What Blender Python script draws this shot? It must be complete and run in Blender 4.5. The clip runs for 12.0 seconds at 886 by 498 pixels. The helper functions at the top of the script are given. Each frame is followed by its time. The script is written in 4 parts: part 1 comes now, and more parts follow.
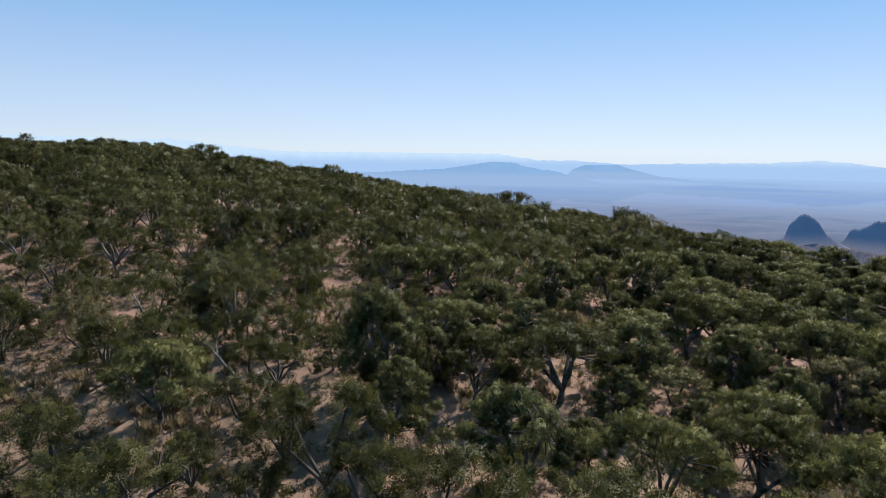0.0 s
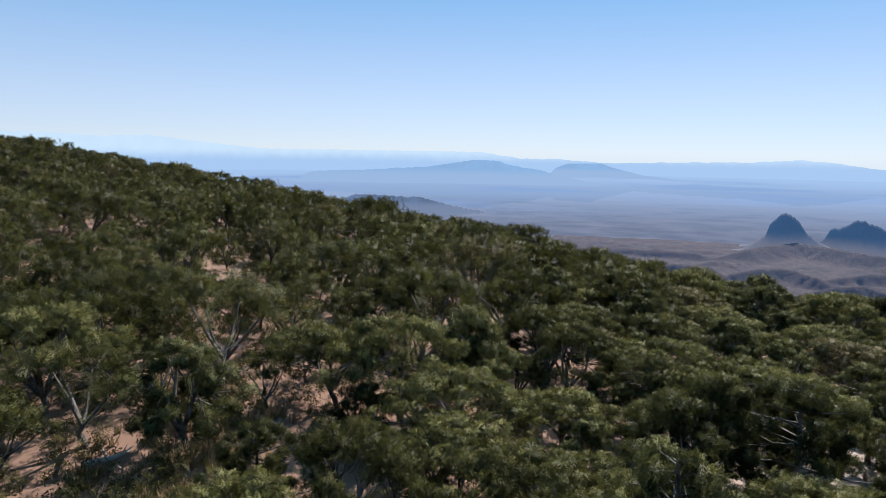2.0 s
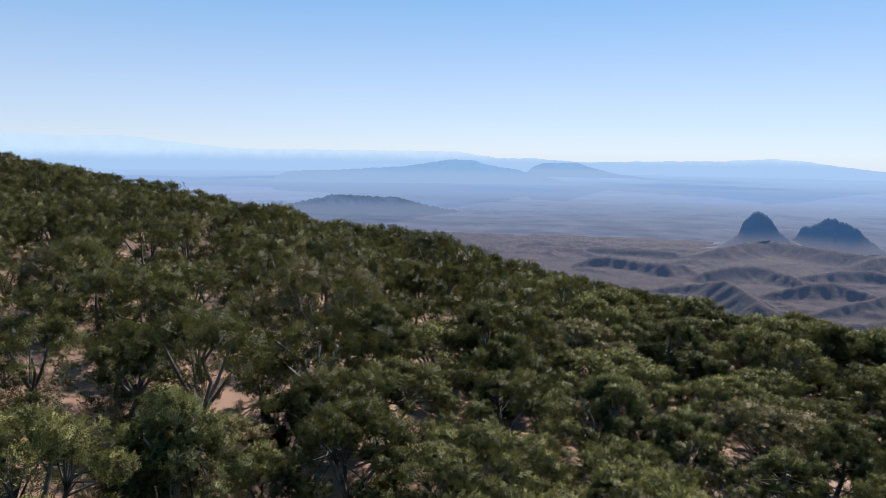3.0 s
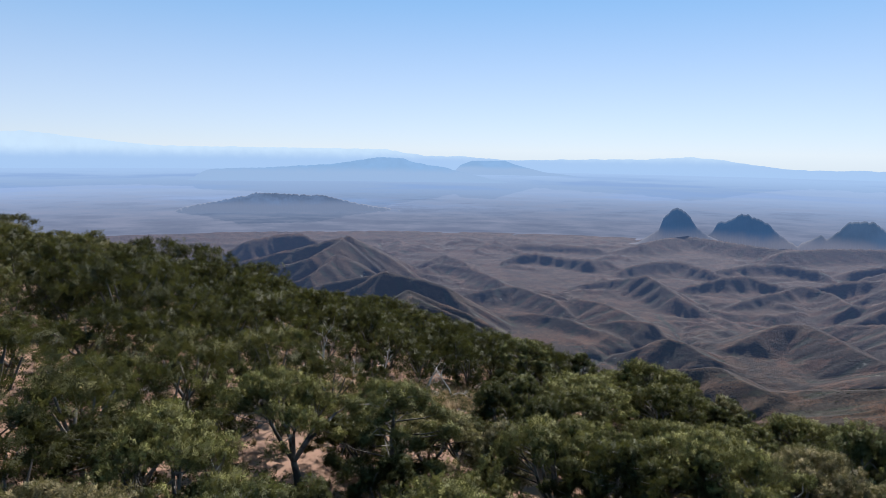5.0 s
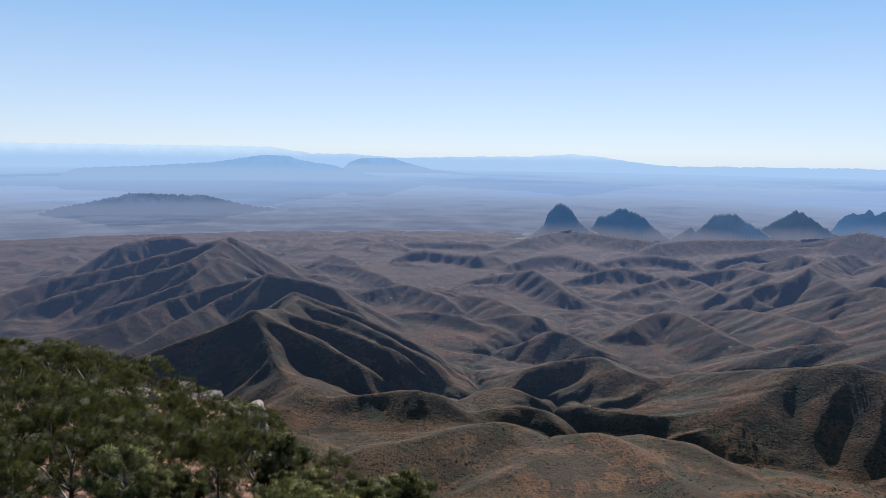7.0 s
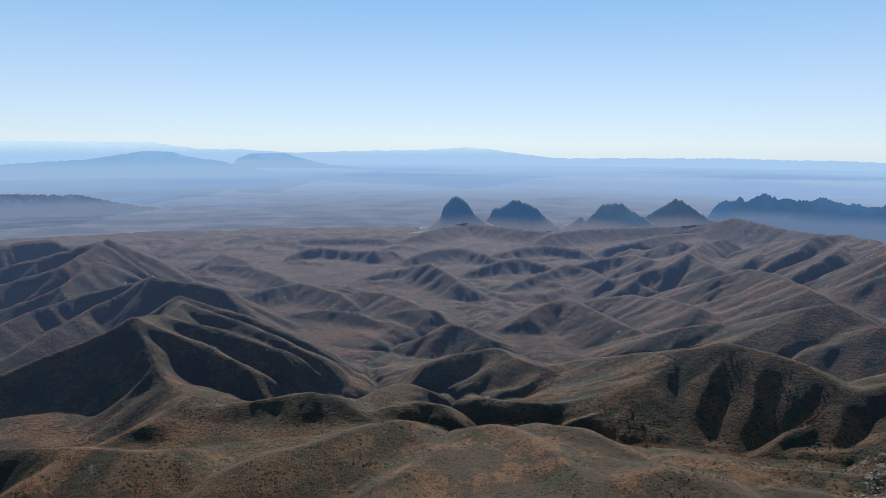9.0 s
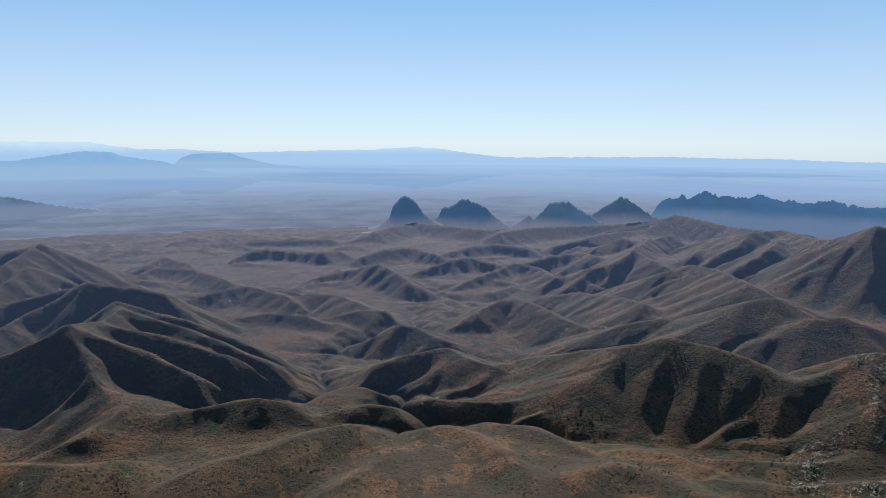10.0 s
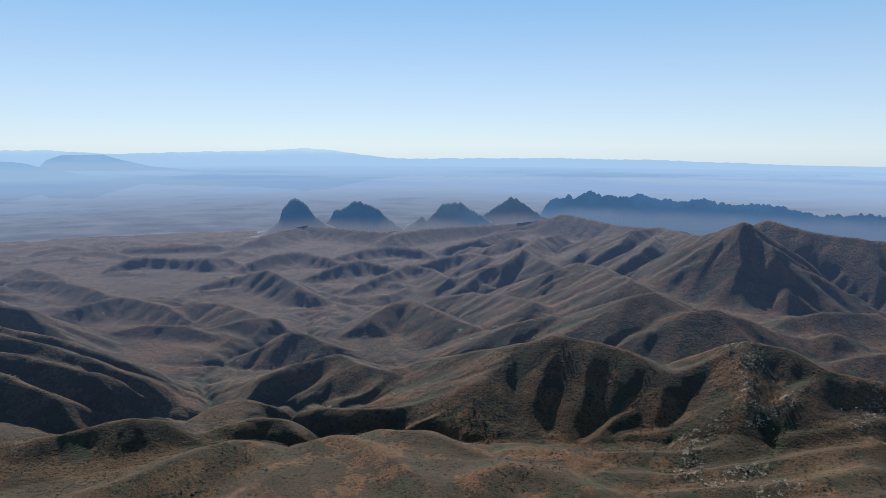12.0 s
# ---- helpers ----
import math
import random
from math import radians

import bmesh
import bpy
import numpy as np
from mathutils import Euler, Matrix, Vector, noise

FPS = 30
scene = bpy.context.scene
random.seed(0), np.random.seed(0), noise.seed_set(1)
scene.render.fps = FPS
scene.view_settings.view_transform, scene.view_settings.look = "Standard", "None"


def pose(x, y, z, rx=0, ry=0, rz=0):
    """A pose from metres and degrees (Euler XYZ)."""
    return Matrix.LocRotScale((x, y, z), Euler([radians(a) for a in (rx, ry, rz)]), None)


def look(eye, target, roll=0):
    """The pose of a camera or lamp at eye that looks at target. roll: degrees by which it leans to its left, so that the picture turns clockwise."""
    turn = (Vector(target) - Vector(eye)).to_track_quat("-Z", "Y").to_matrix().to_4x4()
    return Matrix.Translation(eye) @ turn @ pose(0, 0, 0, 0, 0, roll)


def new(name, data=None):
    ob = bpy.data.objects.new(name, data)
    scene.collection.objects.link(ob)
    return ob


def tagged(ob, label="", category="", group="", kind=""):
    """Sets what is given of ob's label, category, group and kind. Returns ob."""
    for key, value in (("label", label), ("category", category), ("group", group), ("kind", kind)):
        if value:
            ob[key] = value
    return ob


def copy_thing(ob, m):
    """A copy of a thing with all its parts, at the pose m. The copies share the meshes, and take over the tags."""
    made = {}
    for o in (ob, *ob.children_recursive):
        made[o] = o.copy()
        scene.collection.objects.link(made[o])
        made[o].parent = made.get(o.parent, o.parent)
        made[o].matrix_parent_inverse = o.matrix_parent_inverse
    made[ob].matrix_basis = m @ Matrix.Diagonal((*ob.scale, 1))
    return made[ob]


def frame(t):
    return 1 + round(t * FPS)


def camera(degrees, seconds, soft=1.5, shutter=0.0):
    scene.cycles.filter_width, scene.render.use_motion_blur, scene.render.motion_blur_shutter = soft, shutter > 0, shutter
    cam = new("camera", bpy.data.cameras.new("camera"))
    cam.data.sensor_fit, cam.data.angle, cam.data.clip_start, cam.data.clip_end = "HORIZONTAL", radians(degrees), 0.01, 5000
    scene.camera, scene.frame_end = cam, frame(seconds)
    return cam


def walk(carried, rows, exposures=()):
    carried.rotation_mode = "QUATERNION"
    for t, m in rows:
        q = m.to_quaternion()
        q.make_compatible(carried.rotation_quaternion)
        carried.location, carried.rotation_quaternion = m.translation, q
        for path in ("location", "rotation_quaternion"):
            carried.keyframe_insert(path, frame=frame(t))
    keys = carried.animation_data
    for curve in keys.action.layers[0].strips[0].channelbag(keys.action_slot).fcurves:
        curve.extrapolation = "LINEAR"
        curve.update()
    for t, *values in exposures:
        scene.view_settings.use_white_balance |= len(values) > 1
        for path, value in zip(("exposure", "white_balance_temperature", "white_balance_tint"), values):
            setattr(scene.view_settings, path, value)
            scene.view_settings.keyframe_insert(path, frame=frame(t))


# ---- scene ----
# A drone leaves a wooded mesa and passes over its rim, above desert hills.
cam = camera(65.9, 12.0, soft=0.5)
PATH = [  # seconds, x, y, z, heading to the right, pitch, roll
    (0.0, 0.00, 0.00, 0.00, 0.00, -8.00, 0.61),
    (0.5, 4.58, 6.12, -0.07, 0.25, -8.06, 0.75),
    (1.0, 9.26, 12.23, -0.09, 0.53, -8.10, 0.92),
    (1.5, 13.86, 18.22, -0.14, 0.78, -8.14, 0.97),
    (2.0, 18.67, 24.38, -0.15, 1.22, -8.15, 0.86),
    (2.5, 23.64, 30.46, -0.15, 2.02, -8.16, 0.75),
    (3.0, 28.52, 36.44, -0.15, 3.05, -8.16, 0.72),
    (3.5, 33.35, 42.22, -0.19, 4.12, -8.21, 0.64),
    (4.0, 38.29, 47.88, -0.28, 5.43, -8.26, 0.62),
    (4.5, 43.33, 53.40, -0.45, 7.01, -8.28, 0.70),
    (5.0, 48.46, 58.78, -0.73, 8.82, -8.25, 0.88),
    (5.5, 53.67, 64.00, -1.08, 10.90, -8.26, 0.98),
    (6.0, 59.21, 69.19, -1.38, 13.22, -8.29, 1.00),
    (6.5, 64.97, 74.15, -1.54, 15.50, -8.30, 0.93),
    (7.0, 70.74, 78.95, -1.60, 17.85, -8.32, 0.83),
    (7.5, 76.67, 83.62, -1.61, 20.30, -8.33, 0.72),
    (8.0, 82.74, 88.13, -1.61, 22.40, -8.46, 0.62),
    (8.5, 88.95, 92.46, -1.60, 24.38, -8.62, 0.48),
    (9.0, 95.29, 96.63, -1.59, 26.30, -8.74, 0.35),
    (9.5, 101.75, 100.61, -1.57, 28.33, -8.78, 0.27),
    (10.0, 108.33, 104.44, -1.56, 30.46, -8.77, 0.24),
    (10.5, 115.00, 108.12, -1.54, 32.62, -8.75, 0.25),
    (11.0, 121.74, 111.69, -1.51, 34.77, -8.72, 0.27),
    (11.5, 128.53, 115.19, -1.49, 36.98, -8.67, 0.28),
    (12.0, 135.34, 118.66, -1.47, 39.25, -8.63, 0.31),
]
walk(cam, [(t, pose(x, y, z, 90 + p, 0, -h) @ pose(0, 0, 0, 0, 0, roll)) for t, x, y, z, h, p, roll in PATH],
     [(0.0, 0.9, 5900, 12), (6.0, 0.9, 5900, 12), (9.0, 0.88, 5950, 7), (12.0, 0.86, 5950, 6)])

# ---- light ----
SUN_AZ, SUN_EL = 29.0, 45.0  # azimuth clockwise from +y, height, degrees
world = bpy.data.worlds.new("sky")
scene.world = world
world.use_nodes = True
wn, wl = world.node_tree.nodes, world.node_tree.links
sky = wn.new("ShaderNodeTexSky")
sky.sky_type = "NISHITA"
sky.sun_disc = False
sky.sun_elevation, sky.sun_rotation = radians(SUN_EL), radians(SUN_AZ)
sky.altitude, sky.air_density, sky.dust_density, sky.ozone_density = 1500, 0.9, 0.0, 2.5
tint = wn.new("ShaderNodeMix")
tint.data_type, tint.blend_type = "RGBA", "MULTIPLY"
tint.inputs["Factor"].default_value = 1.0
tint.inputs[7].default_value = (0.92, 0.97, 1.10, 1.0)
wl.new(sky.outputs[0], tint.inputs[6])
pale = wn.new("ShaderNodeMix")  # thin high haze evens the sky out
pale.data_type = "RGBA"
pale.inputs["Factor"].default_value = 0.64
up = wn.new("ShaderNodeSeparateXYZ")
wl.new(wn.new("ShaderNodeTexCoord").outputs["Generated"], up.inputs[0])
rise = wn.new("ShaderNodeMapRange")
rise.interpolation_type = "SMOOTHSTEP"
for n, q in enumerate((0.0, 0.30)):
    rise.inputs[n + 1].default_value = q
wl.new(up.outputs[2], rise.inputs[0])
haze = wn.new("ShaderNodeMix")  # whiter towards the horizon
haze.data_type = "RGBA"
haze.inputs[6].default_value = (7.3, 7.85, 8.3, 1.0)
haze.inputs[7].default_value = (2.2, 5.3, 8.1, 1.0)
wl.new(rise.outputs[0], haze.inputs["Factor"])
wl.new(haze.outputs[2], pale.inputs[7])
wl.new(tint.outputs[2], pale.inputs[6])
wl.new(pale.outputs[2], wn["Background"].inputs[0])
wn["Background"].inputs[1].default_value = 0.053
sun = new("sun", bpy.data.lights.new("sun", "SUN"))
sun.data.energy, sun.data.angle, sun.data.color = 5.0, radians(0.53), (1.0, 0.93, 0.82)
sa, se = radians(SUN_AZ), radians(SUN_EL)
sun.matrix_world = look((0, 0, 0), (-math.sin(sa) * math.cos(se), -math.cos(sa) * math.cos(se), -math.sin(se)))

# ---- materials ----


class Mat:
    """A node material with short ways to make nodes."""

    def __init__(self, name, rough=0.9):
        self.m = bpy.data.materials.new(name)
        self.m.use_nodes = True
        self.n, self.l = self.m.node_tree.nodes, self.m.node_tree.links
        self.b = self.n["Principled BSDF"]
        self.b.inputs["Roughness"].default_value = rough
        self.b.inputs["Specular IOR Level"].default_value = 0.25

    def put(self, value, socket):
        if isinstance(value, (int, float)):
            socket.default_value = value
        elif isinstance(value, tuple):
            socket.default_value = (*value, 1.0)[:4] if socket.type == "RGBA" else value
        else:
            self.l.new(value, socket)

    def attr(self, name, out="Fac"):
        a = self.n.new("ShaderNodeAttribute")
        a.attribute_name = name
        return a.outputs[out]

    def noise(self, scale, vec=None, detail=4.0, rough=0.55, distort=0.0):
        t = self.n.new("ShaderNodeTexNoise")
        t.inputs["Scale"].default_value, t.inputs["Detail"].default_value = scale, detail
        t.inputs["Roughness"].default_value, t.inputs["Distortion"].default_value = rough, distort
        if vec is not None:
            self.l.new(vec, t.inputs["Vector"])
        return t.outputs["Fac"]

    def cells(self, scale, vec=None, out="Distance"):
        t = self.n.new("ShaderNodeTexVoronoi")
        t.inputs["Scale"].default_value = scale
        if vec is not None:
            self.l.new(vec, t.inputs["Vector"])
        return t.outputs[out]

    def span(self, fac, a, b, lo=0.0, hi=1.0):
        t = self.n.new("ShaderNodeMapRange")
        t.interpolation_type = "SMOOTHSTEP"
        for k, v in enumerate((fac, a, b, lo, hi)):
            self.put(v, t.inputs[k])
        return t.outputs[0]

    def math(self, op, a, b=0.0):
        t = self.n.new("ShaderNodeMath")
        t.operation = op
        self.put(a, t.inputs[0]), self.put(b, t.inputs[1])
        return t.outputs[0]

    def mix(self, fac, a, b, kind="MIX"):
        t = self.n.new("ShaderNodeMix")
        t.data_type, t.blend_type = "RGBA", kind
        self.put(fac, t.inputs["Factor"])
        self.put(a, t.inputs[6]), self.put(b, t.inputs[7])
        return t.outputs[2]

    def bump(self, height, strength, distance):
        t = self.n.new("ShaderNodeBump")
        t.inputs["Strength"].default_value, t.inputs["Distance"].default_value = strength, distance
        self.l.new(height, t.inputs["Height"])
        self.l.new(t.outputs[0], self.b.inputs["Normal"])

    def color(self, c):
        self.put(c, self.b.inputs["Base Color"])
        return self


def leaf_material(name, dark, light, dry, per_tree):
    """Small tough leaves: tone by tree and by leaf, some light coming through."""
    k = Mat(name, 0.55)
    tree = k.attr("tone") if per_tree else k.n.new("ShaderNodeObjectInfo").outputs["Random"]
    leaf = k.n.new("ShaderNodeNewGeometry").outputs["Random Per Island"]
    c = k.mix(k.span(tree, 0.0, 0.8), dark, light)
    c = k.mix(k.math("MULTIPLY", k.span(tree, 0.90, 0.98), 0.85), c, dry)
    c = k.mix(k.span(leaf, 0.15, 0.75), c, k.mix(0.72, c, (0.016, 0.017, 0.006)))
    k.color(c)
    k.b.inputs["Specular IOR Level"].default_value = 0.06
    out = k.n["Material Output"]
    tr = k.n.new("ShaderNodeBsdfTranslucent")
    k.l.new(k.mix(0.35, c, (0.16, 0.165, 0.032)), tr.inputs[0])
    mx = k.n.new("ShaderNodeMixShader")
    mx.inputs[0].default_value = 0.28
    k.l.new(k.b.outputs[0], mx.inputs[1]), k.l.new(tr.outputs[0], mx.inputs[2])
    gap = k.n.new("ShaderNodeBsdfTransparent")
    cut = k.n.new("ShaderNodeMixShader")
    co = k.n.new("ShaderNodeTexCoord").outputs["Object"]
    k.l.new(k.span(k.cells(26.0 if not per_tree else 15.0, co), 0.43, 0.47), cut.inputs[0])  # sprigs of small leaves with gaps between
    k.l.new(mx.outputs[0], cut.inputs[1]), k.l.new(gap.outputs[0], cut.inputs[2])
    k.l.new(cut.outputs[0], out.inputs[0])
    return k.m


OAK = ((0.050, 0.048, 0.019), (0.185, 0.176, 0.066), (0.21, 0.165, 0.095))
JUN = ((0.044, 0.046, 0.020), (0.145, 0.146, 0.060), (0.19, 0.16, 0.10))
PIN = ((0.044, 0.046, 0.020), (0.135, 0.132, 0.054), (0.17, 0.15, 0.085))
MAT_LEAF = {"oak": leaf_material("oak_leaf", *OAK, False), "juniper": leaf_material("juniper_leaf", *JUN, False),
            "pinyon": leaf_material("pinyon_needle", *PIN, False)}
MAT_WOODS = leaf_material("woods_leaf", (0.034, 0.034, 0.015), (0.098, 0.092, 0.038), (0.15, 0.12, 0.07), True)
k = Mat("bark", 0.95)
k.color(k.mix(k.span(k.noise(9.0, None, 5), 0.35, 0.7), (0.040, 0.033, 0.028), (0.18, 0.16, 0.14)))
k.bump(k.noise(22.0, None, 4), 0.6, 0.03)
MAT_BARK = k.m
k = Mat("dead_wood", 0.85)
k.color(k.mix(k.noise(14.0, None, 5), (0.26, 0.235, 0.205), (0.54, 0.495, 0.44)))
MAT_DEAD = k.m

k = Mat("mesa_soil", 0.95)
big = k.noise(0.09, None, 5, 0.6)
fine = k.noise(1.6, None, 6, 0.65)
peb = k.cells(2.6)
c = k.mix(k.span(big, 0.38, 0.62), (0.19, 0.107, 0.072), (0.25, 0.157, 0.107))
c = k.mix(k.span(fine, 0.45, 0.7), c, (0.30, 0.21, 0.145))
c = k.mix(k.span(k.noise(0.5, None, 6, 0.75), 0.47, 0.60), c, (0.15, 0.108, 0.068))
c = k.mix(k.span(peb, 0.22, 0.10), c, (0.40, 0.33, 0.28))
k.color(c)
k.bump(k.math("ADD", fine, k.math("MULTIPLY", peb, -0.8)), 0.7, 0.12)
MAT_SOIL = k.m

k = Mat("rim_rock", 0.92)
c = k.mix(k.noise(0.5, None, 6, 0.6), (0.12, 0.085, 0.068), (0.27, 0.215, 0.172))
c = k.mix(k.span(k.noise(1.8, None, 4, 0.6), 0.55, 0.75), c, (0.09, 0.08, 0.065))
k.color(c)
c = k.mix(k.span(k.cells(0.9), 0.10, 0.02, 0.0, 0.8), c, (0.03, 0.026, 0.022))
k.color(c)
k.bump(k.noise(1.4, None, 7, 0.7), 1.0, 0.5)
MAT_ROCK = k.m


def hill_material(name, distant):
    """Desert hills: dry grass and red soil, dark stands and dots of scrub, greener washes, pale rock. Haze shifts the
    colours with distance.
    """
    k = Mat(name, 0.95)
    v = k.attr("place", "Vector")
    away, wash, rock = k.attr("away"), k.attr("wash"), k.attr("rock")
    big = k.noise(0.0022, v, 4, 0.55)
    mid = k.noise(0.012, v, 6, 0.62)
    fine = k.noise(0.11, v, 6, 0.75)
    c = k.mix(k.span(big, 0.38, 0.60), (0.056, 0.029, 0.011), (0.092, 0.040, 0.015))
    c = k.mix(k.span(mid, 0.47, 0.66), c, (0.070, 0.040, 0.017))
    c = k.mix(k.span(fine, 0.32, 0.50, 0.8, 0.0), c, (0.017, 0.013, 0.007))
    c = k.mix(k.span(fine, 0.58, 0.74, 0.0, 0.55), c, (0.10, 0.073, 0.042))
    # haze put into the base colour: far ground blends into two even browns
    c = k.mix(k.span(away, 2000.0, 6000.0, 0.0, 0.75), c, k.mix(big, (0.049, 0.025, 0.011), (0.083, 0.039, 0.017)))
    c = k.mix(1.0, c, k.mix(k.span(k.noise(0.40, v, 5, 0.8), 0.32, 0.68), (0.20, 0.20, 0.20), (1.62, 1.60, 1.56)), "MULTIPLY")
    stand = k.span(k.math("ADD", k.noise(0.0075, v, 8, 0.72), k.math("MULTIPLY", wash, 0.06)), 0.495, 0.545)
    c = k.mix(k.math("MULTIPLY", stand, k.span(away, 2000.0, 5000.0, 0.85, 0.50)), c, (0.022, 0.014, 0.006))
    green = k.math("MULTIPLY", k.span(wash, 0.60, 0.92), k.span(mid, 0.36, 0.55))
    c = k.mix(k.math("MULTIPLY", green, 0.65), c, (0.022, 0.027, 0.010))
    grit = k.noise(0.07, v, 7, 0.8)
    pale = k.math("MULTIPLY", k.span(wash, 0.80, 1.0), k.span(k.noise(0.02, v, 6, 0.7), 0.60, 0.66))
    pale = k.math("MAXIMUM", pale, k.math("MULTIPLY", k.span(rock, 0.25, 0.9), k.span(grit, 0.53, 0.60)))
    c = k.mix(k.math("MULTIPLY", pale, 0.7), c, (0.25, 0.215, 0.175))
    shrub = k.span(k.cells(0.085, v), 0.34, 0.26)
    shrub2 = k.span(k.cells(0.20, v), 0.36, 0.27)
    dots = k.math("MAXIMUM", k.math("MULTIPLY", shrub, k.span(mid, 0.42, 0.52)), k.math("MULTIPLY", shrub2, k.span(mid, 0.62, 0.47)))
    c = k.mix(k.math("MULTIPLY", dots, k.span(away, 1600.0, 4200.0, 0.85, 0.30)), c, (0.008, 0.008, 0.004))
    # painted dimming with distance, for sunlight lost in the air between
    c = k.mix(1.0, c, k.mix(k.span(away, 1300.0, 3500.0), (0.90, 0.88, 0.86), (0.74, 0.73, 0.72)), "MULTIPLY")
    k.color(c)
    k.bump(k.math("ADD", k.noise(0.03, v, 8, 0.72), k.math("ADD", k.math("MULTIPLY", dots, 0.30), k.math("MULTIPLY", k.math("MULTIPLY", rock, grit), 1.2))), 1.0, 6.0)
    if distant:  # far off, haze is painted as blue emission that thickens with distance
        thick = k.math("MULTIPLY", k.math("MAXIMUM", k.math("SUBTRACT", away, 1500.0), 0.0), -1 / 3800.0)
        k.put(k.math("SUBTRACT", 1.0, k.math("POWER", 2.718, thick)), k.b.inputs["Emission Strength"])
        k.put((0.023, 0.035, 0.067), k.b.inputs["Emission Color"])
    return k.m


MAT_HILL = hill_material("hill_ground", False)
MAT_FARHILL = hill_material("hazed_hill_ground", True)


def painted_haze_material(name, color, glow, tint, foot=None, vary=1.0):
    """Land so far off that the haze before it is painted on as its own emission."""
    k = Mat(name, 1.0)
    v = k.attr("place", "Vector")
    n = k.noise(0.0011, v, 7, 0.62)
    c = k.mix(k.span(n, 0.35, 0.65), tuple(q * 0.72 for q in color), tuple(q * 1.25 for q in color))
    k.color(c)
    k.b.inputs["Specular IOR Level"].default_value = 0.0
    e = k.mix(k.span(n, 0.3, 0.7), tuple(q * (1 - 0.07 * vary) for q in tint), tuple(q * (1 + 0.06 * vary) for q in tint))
    # lower slopes take the foot colour, haze included, in the painted glow
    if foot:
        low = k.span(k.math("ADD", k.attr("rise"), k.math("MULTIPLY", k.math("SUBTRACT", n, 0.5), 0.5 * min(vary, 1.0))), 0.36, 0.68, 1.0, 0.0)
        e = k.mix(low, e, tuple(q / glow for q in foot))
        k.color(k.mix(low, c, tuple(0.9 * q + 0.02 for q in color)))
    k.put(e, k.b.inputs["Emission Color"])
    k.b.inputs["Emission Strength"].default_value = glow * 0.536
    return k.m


# ---- numpy noise ----


def lattice(ix, iy, seed):
    n = (ix.astype(np.int64) * 374761393 + iy.astype(np.int64) * 668265263 + seed * 974634777) & 0xFFFFFFFF
    n = ((n ^ (n >> 13)) * 1274126177) & 0xFFFFFFFF
    return ((n ^ (n >> 16)) & 0xFFFF) / 65536.0 * 2 * np.pi


def wave(x, y, seed=0):
    """Gradient noise, about -0.7 to 0.7."""
    ix, iy = np.floor(x), np.floor(y)
    fx, fy = x - ix, y - iy
    u, v = fx * fx * fx * (fx * (fx * 6 - 15) + 10), fy * fy * fy * (fy * (fy * 6 - 15) + 10)

    def g(dx, dy):
        a = lattice(ix + dx, iy + dy, seed)
        return np.cos(a) * (fx - dx) + np.sin(a) * (fy - dy)

    return (g(0, 0) * (1 - u) + g(1, 0) * u) * (1 - v) + (g(0, 1) * (1 - u) + g(1, 1) * u) * v


def fbm(x, y, size, seed, octaves=4, gain=0.5):
    total, amp = 0.0, 1.0
    for o in range(octaves):
        total = total + amp * wave(x / size, y / size, seed + o)
        amp, size = amp * gain, size * 0.48
    return total


def upper(a, b, k):
    """Smooth maximum."""
    h = np.clip(0.5 + 0.5 * (a - b) / k, 0, 1)
    return b * (1 - h) + a * h + k * h * (1 - h)


def mesh_of(name, verts, faces, material, smooth=True):
    me = bpy.data.meshes.new(name)
    faces = np.asarray(faces, dtype=np.int32)
    nf, side = faces.shape
    me.vertices.add(len(verts))
    me.vertices.foreach_set("co", np.asarray(verts, dtype=np.float32).ravel())
    me.loops.add(nf * side)
    me.loops.foreach_set("vertex_index", faces.ravel())
    me.polygons.add(nf)
    me.polygons.foreach_set("loop_start", np.arange(0, nf * side, side, dtype=np.int32))
    me.polygons.foreach_set("use_smooth", np.full(nf, smooth))
    me.materials.append(material)
    me.update(calc_edges=True)
    return me


def grid_faces(rows, cols):
    a = np.arange(rows * cols, dtype=np.int32).reshape(rows, cols)
    return np.stack([a[:-1, :-1], a[:-1, 1:], a[1:, 1:], a[1:, :-1]], -1).reshape(-1, 4)


def add_attr(me, name, values, kind="FLOAT"):
    at = me.attributes.new(name, kind, "POINT")
    at.data.foreach_set("vector" if kind == "FLOAT_VECTOR" else "value", np.asarray(values, dtype=np.float32).ravel())


# ---- the mesa ----
EYE = np.array([60.0, 70.0, -1.5])  # the middle of the flight
RIM = np.array([(140, -200), (112, -60), (100, 20), (95, 70), (90, 100), (85, 117), (81, 126), (75.5, 135), (73.5, 146), (73, 156), (70, 168), (65, 176), (54, 172), (43, 162), (28, 160), (10, 164), (-15, 173), (-40, 186), (-120, 225), (-260, 245)], float)


def rim_distance(x, y):
    """Metres inside the rim, negative outside."""
    best = np.full(np.shape(x), 1e9)
    sign = np.ones(np.shape(x))
    for (ax, ay), (bx, by) in zip(RIM[:-1], RIM[1:]):
        dx, dy = bx - ax, by - ay
        t = np.clip(((x - ax) * dx + (y - ay) * dy) / (dx * dx + dy * dy), 0, 1)
        px, py = x - ax - t * dx, y - ay - t * dy
        d = np.hypot(px, py)
        closer = d < best
        sign = np.where(closer, np.where(dx * py - dy * px > 0, 1.0, -1.0), sign)
        best = np.where(closer, d, best)
    return best * sign


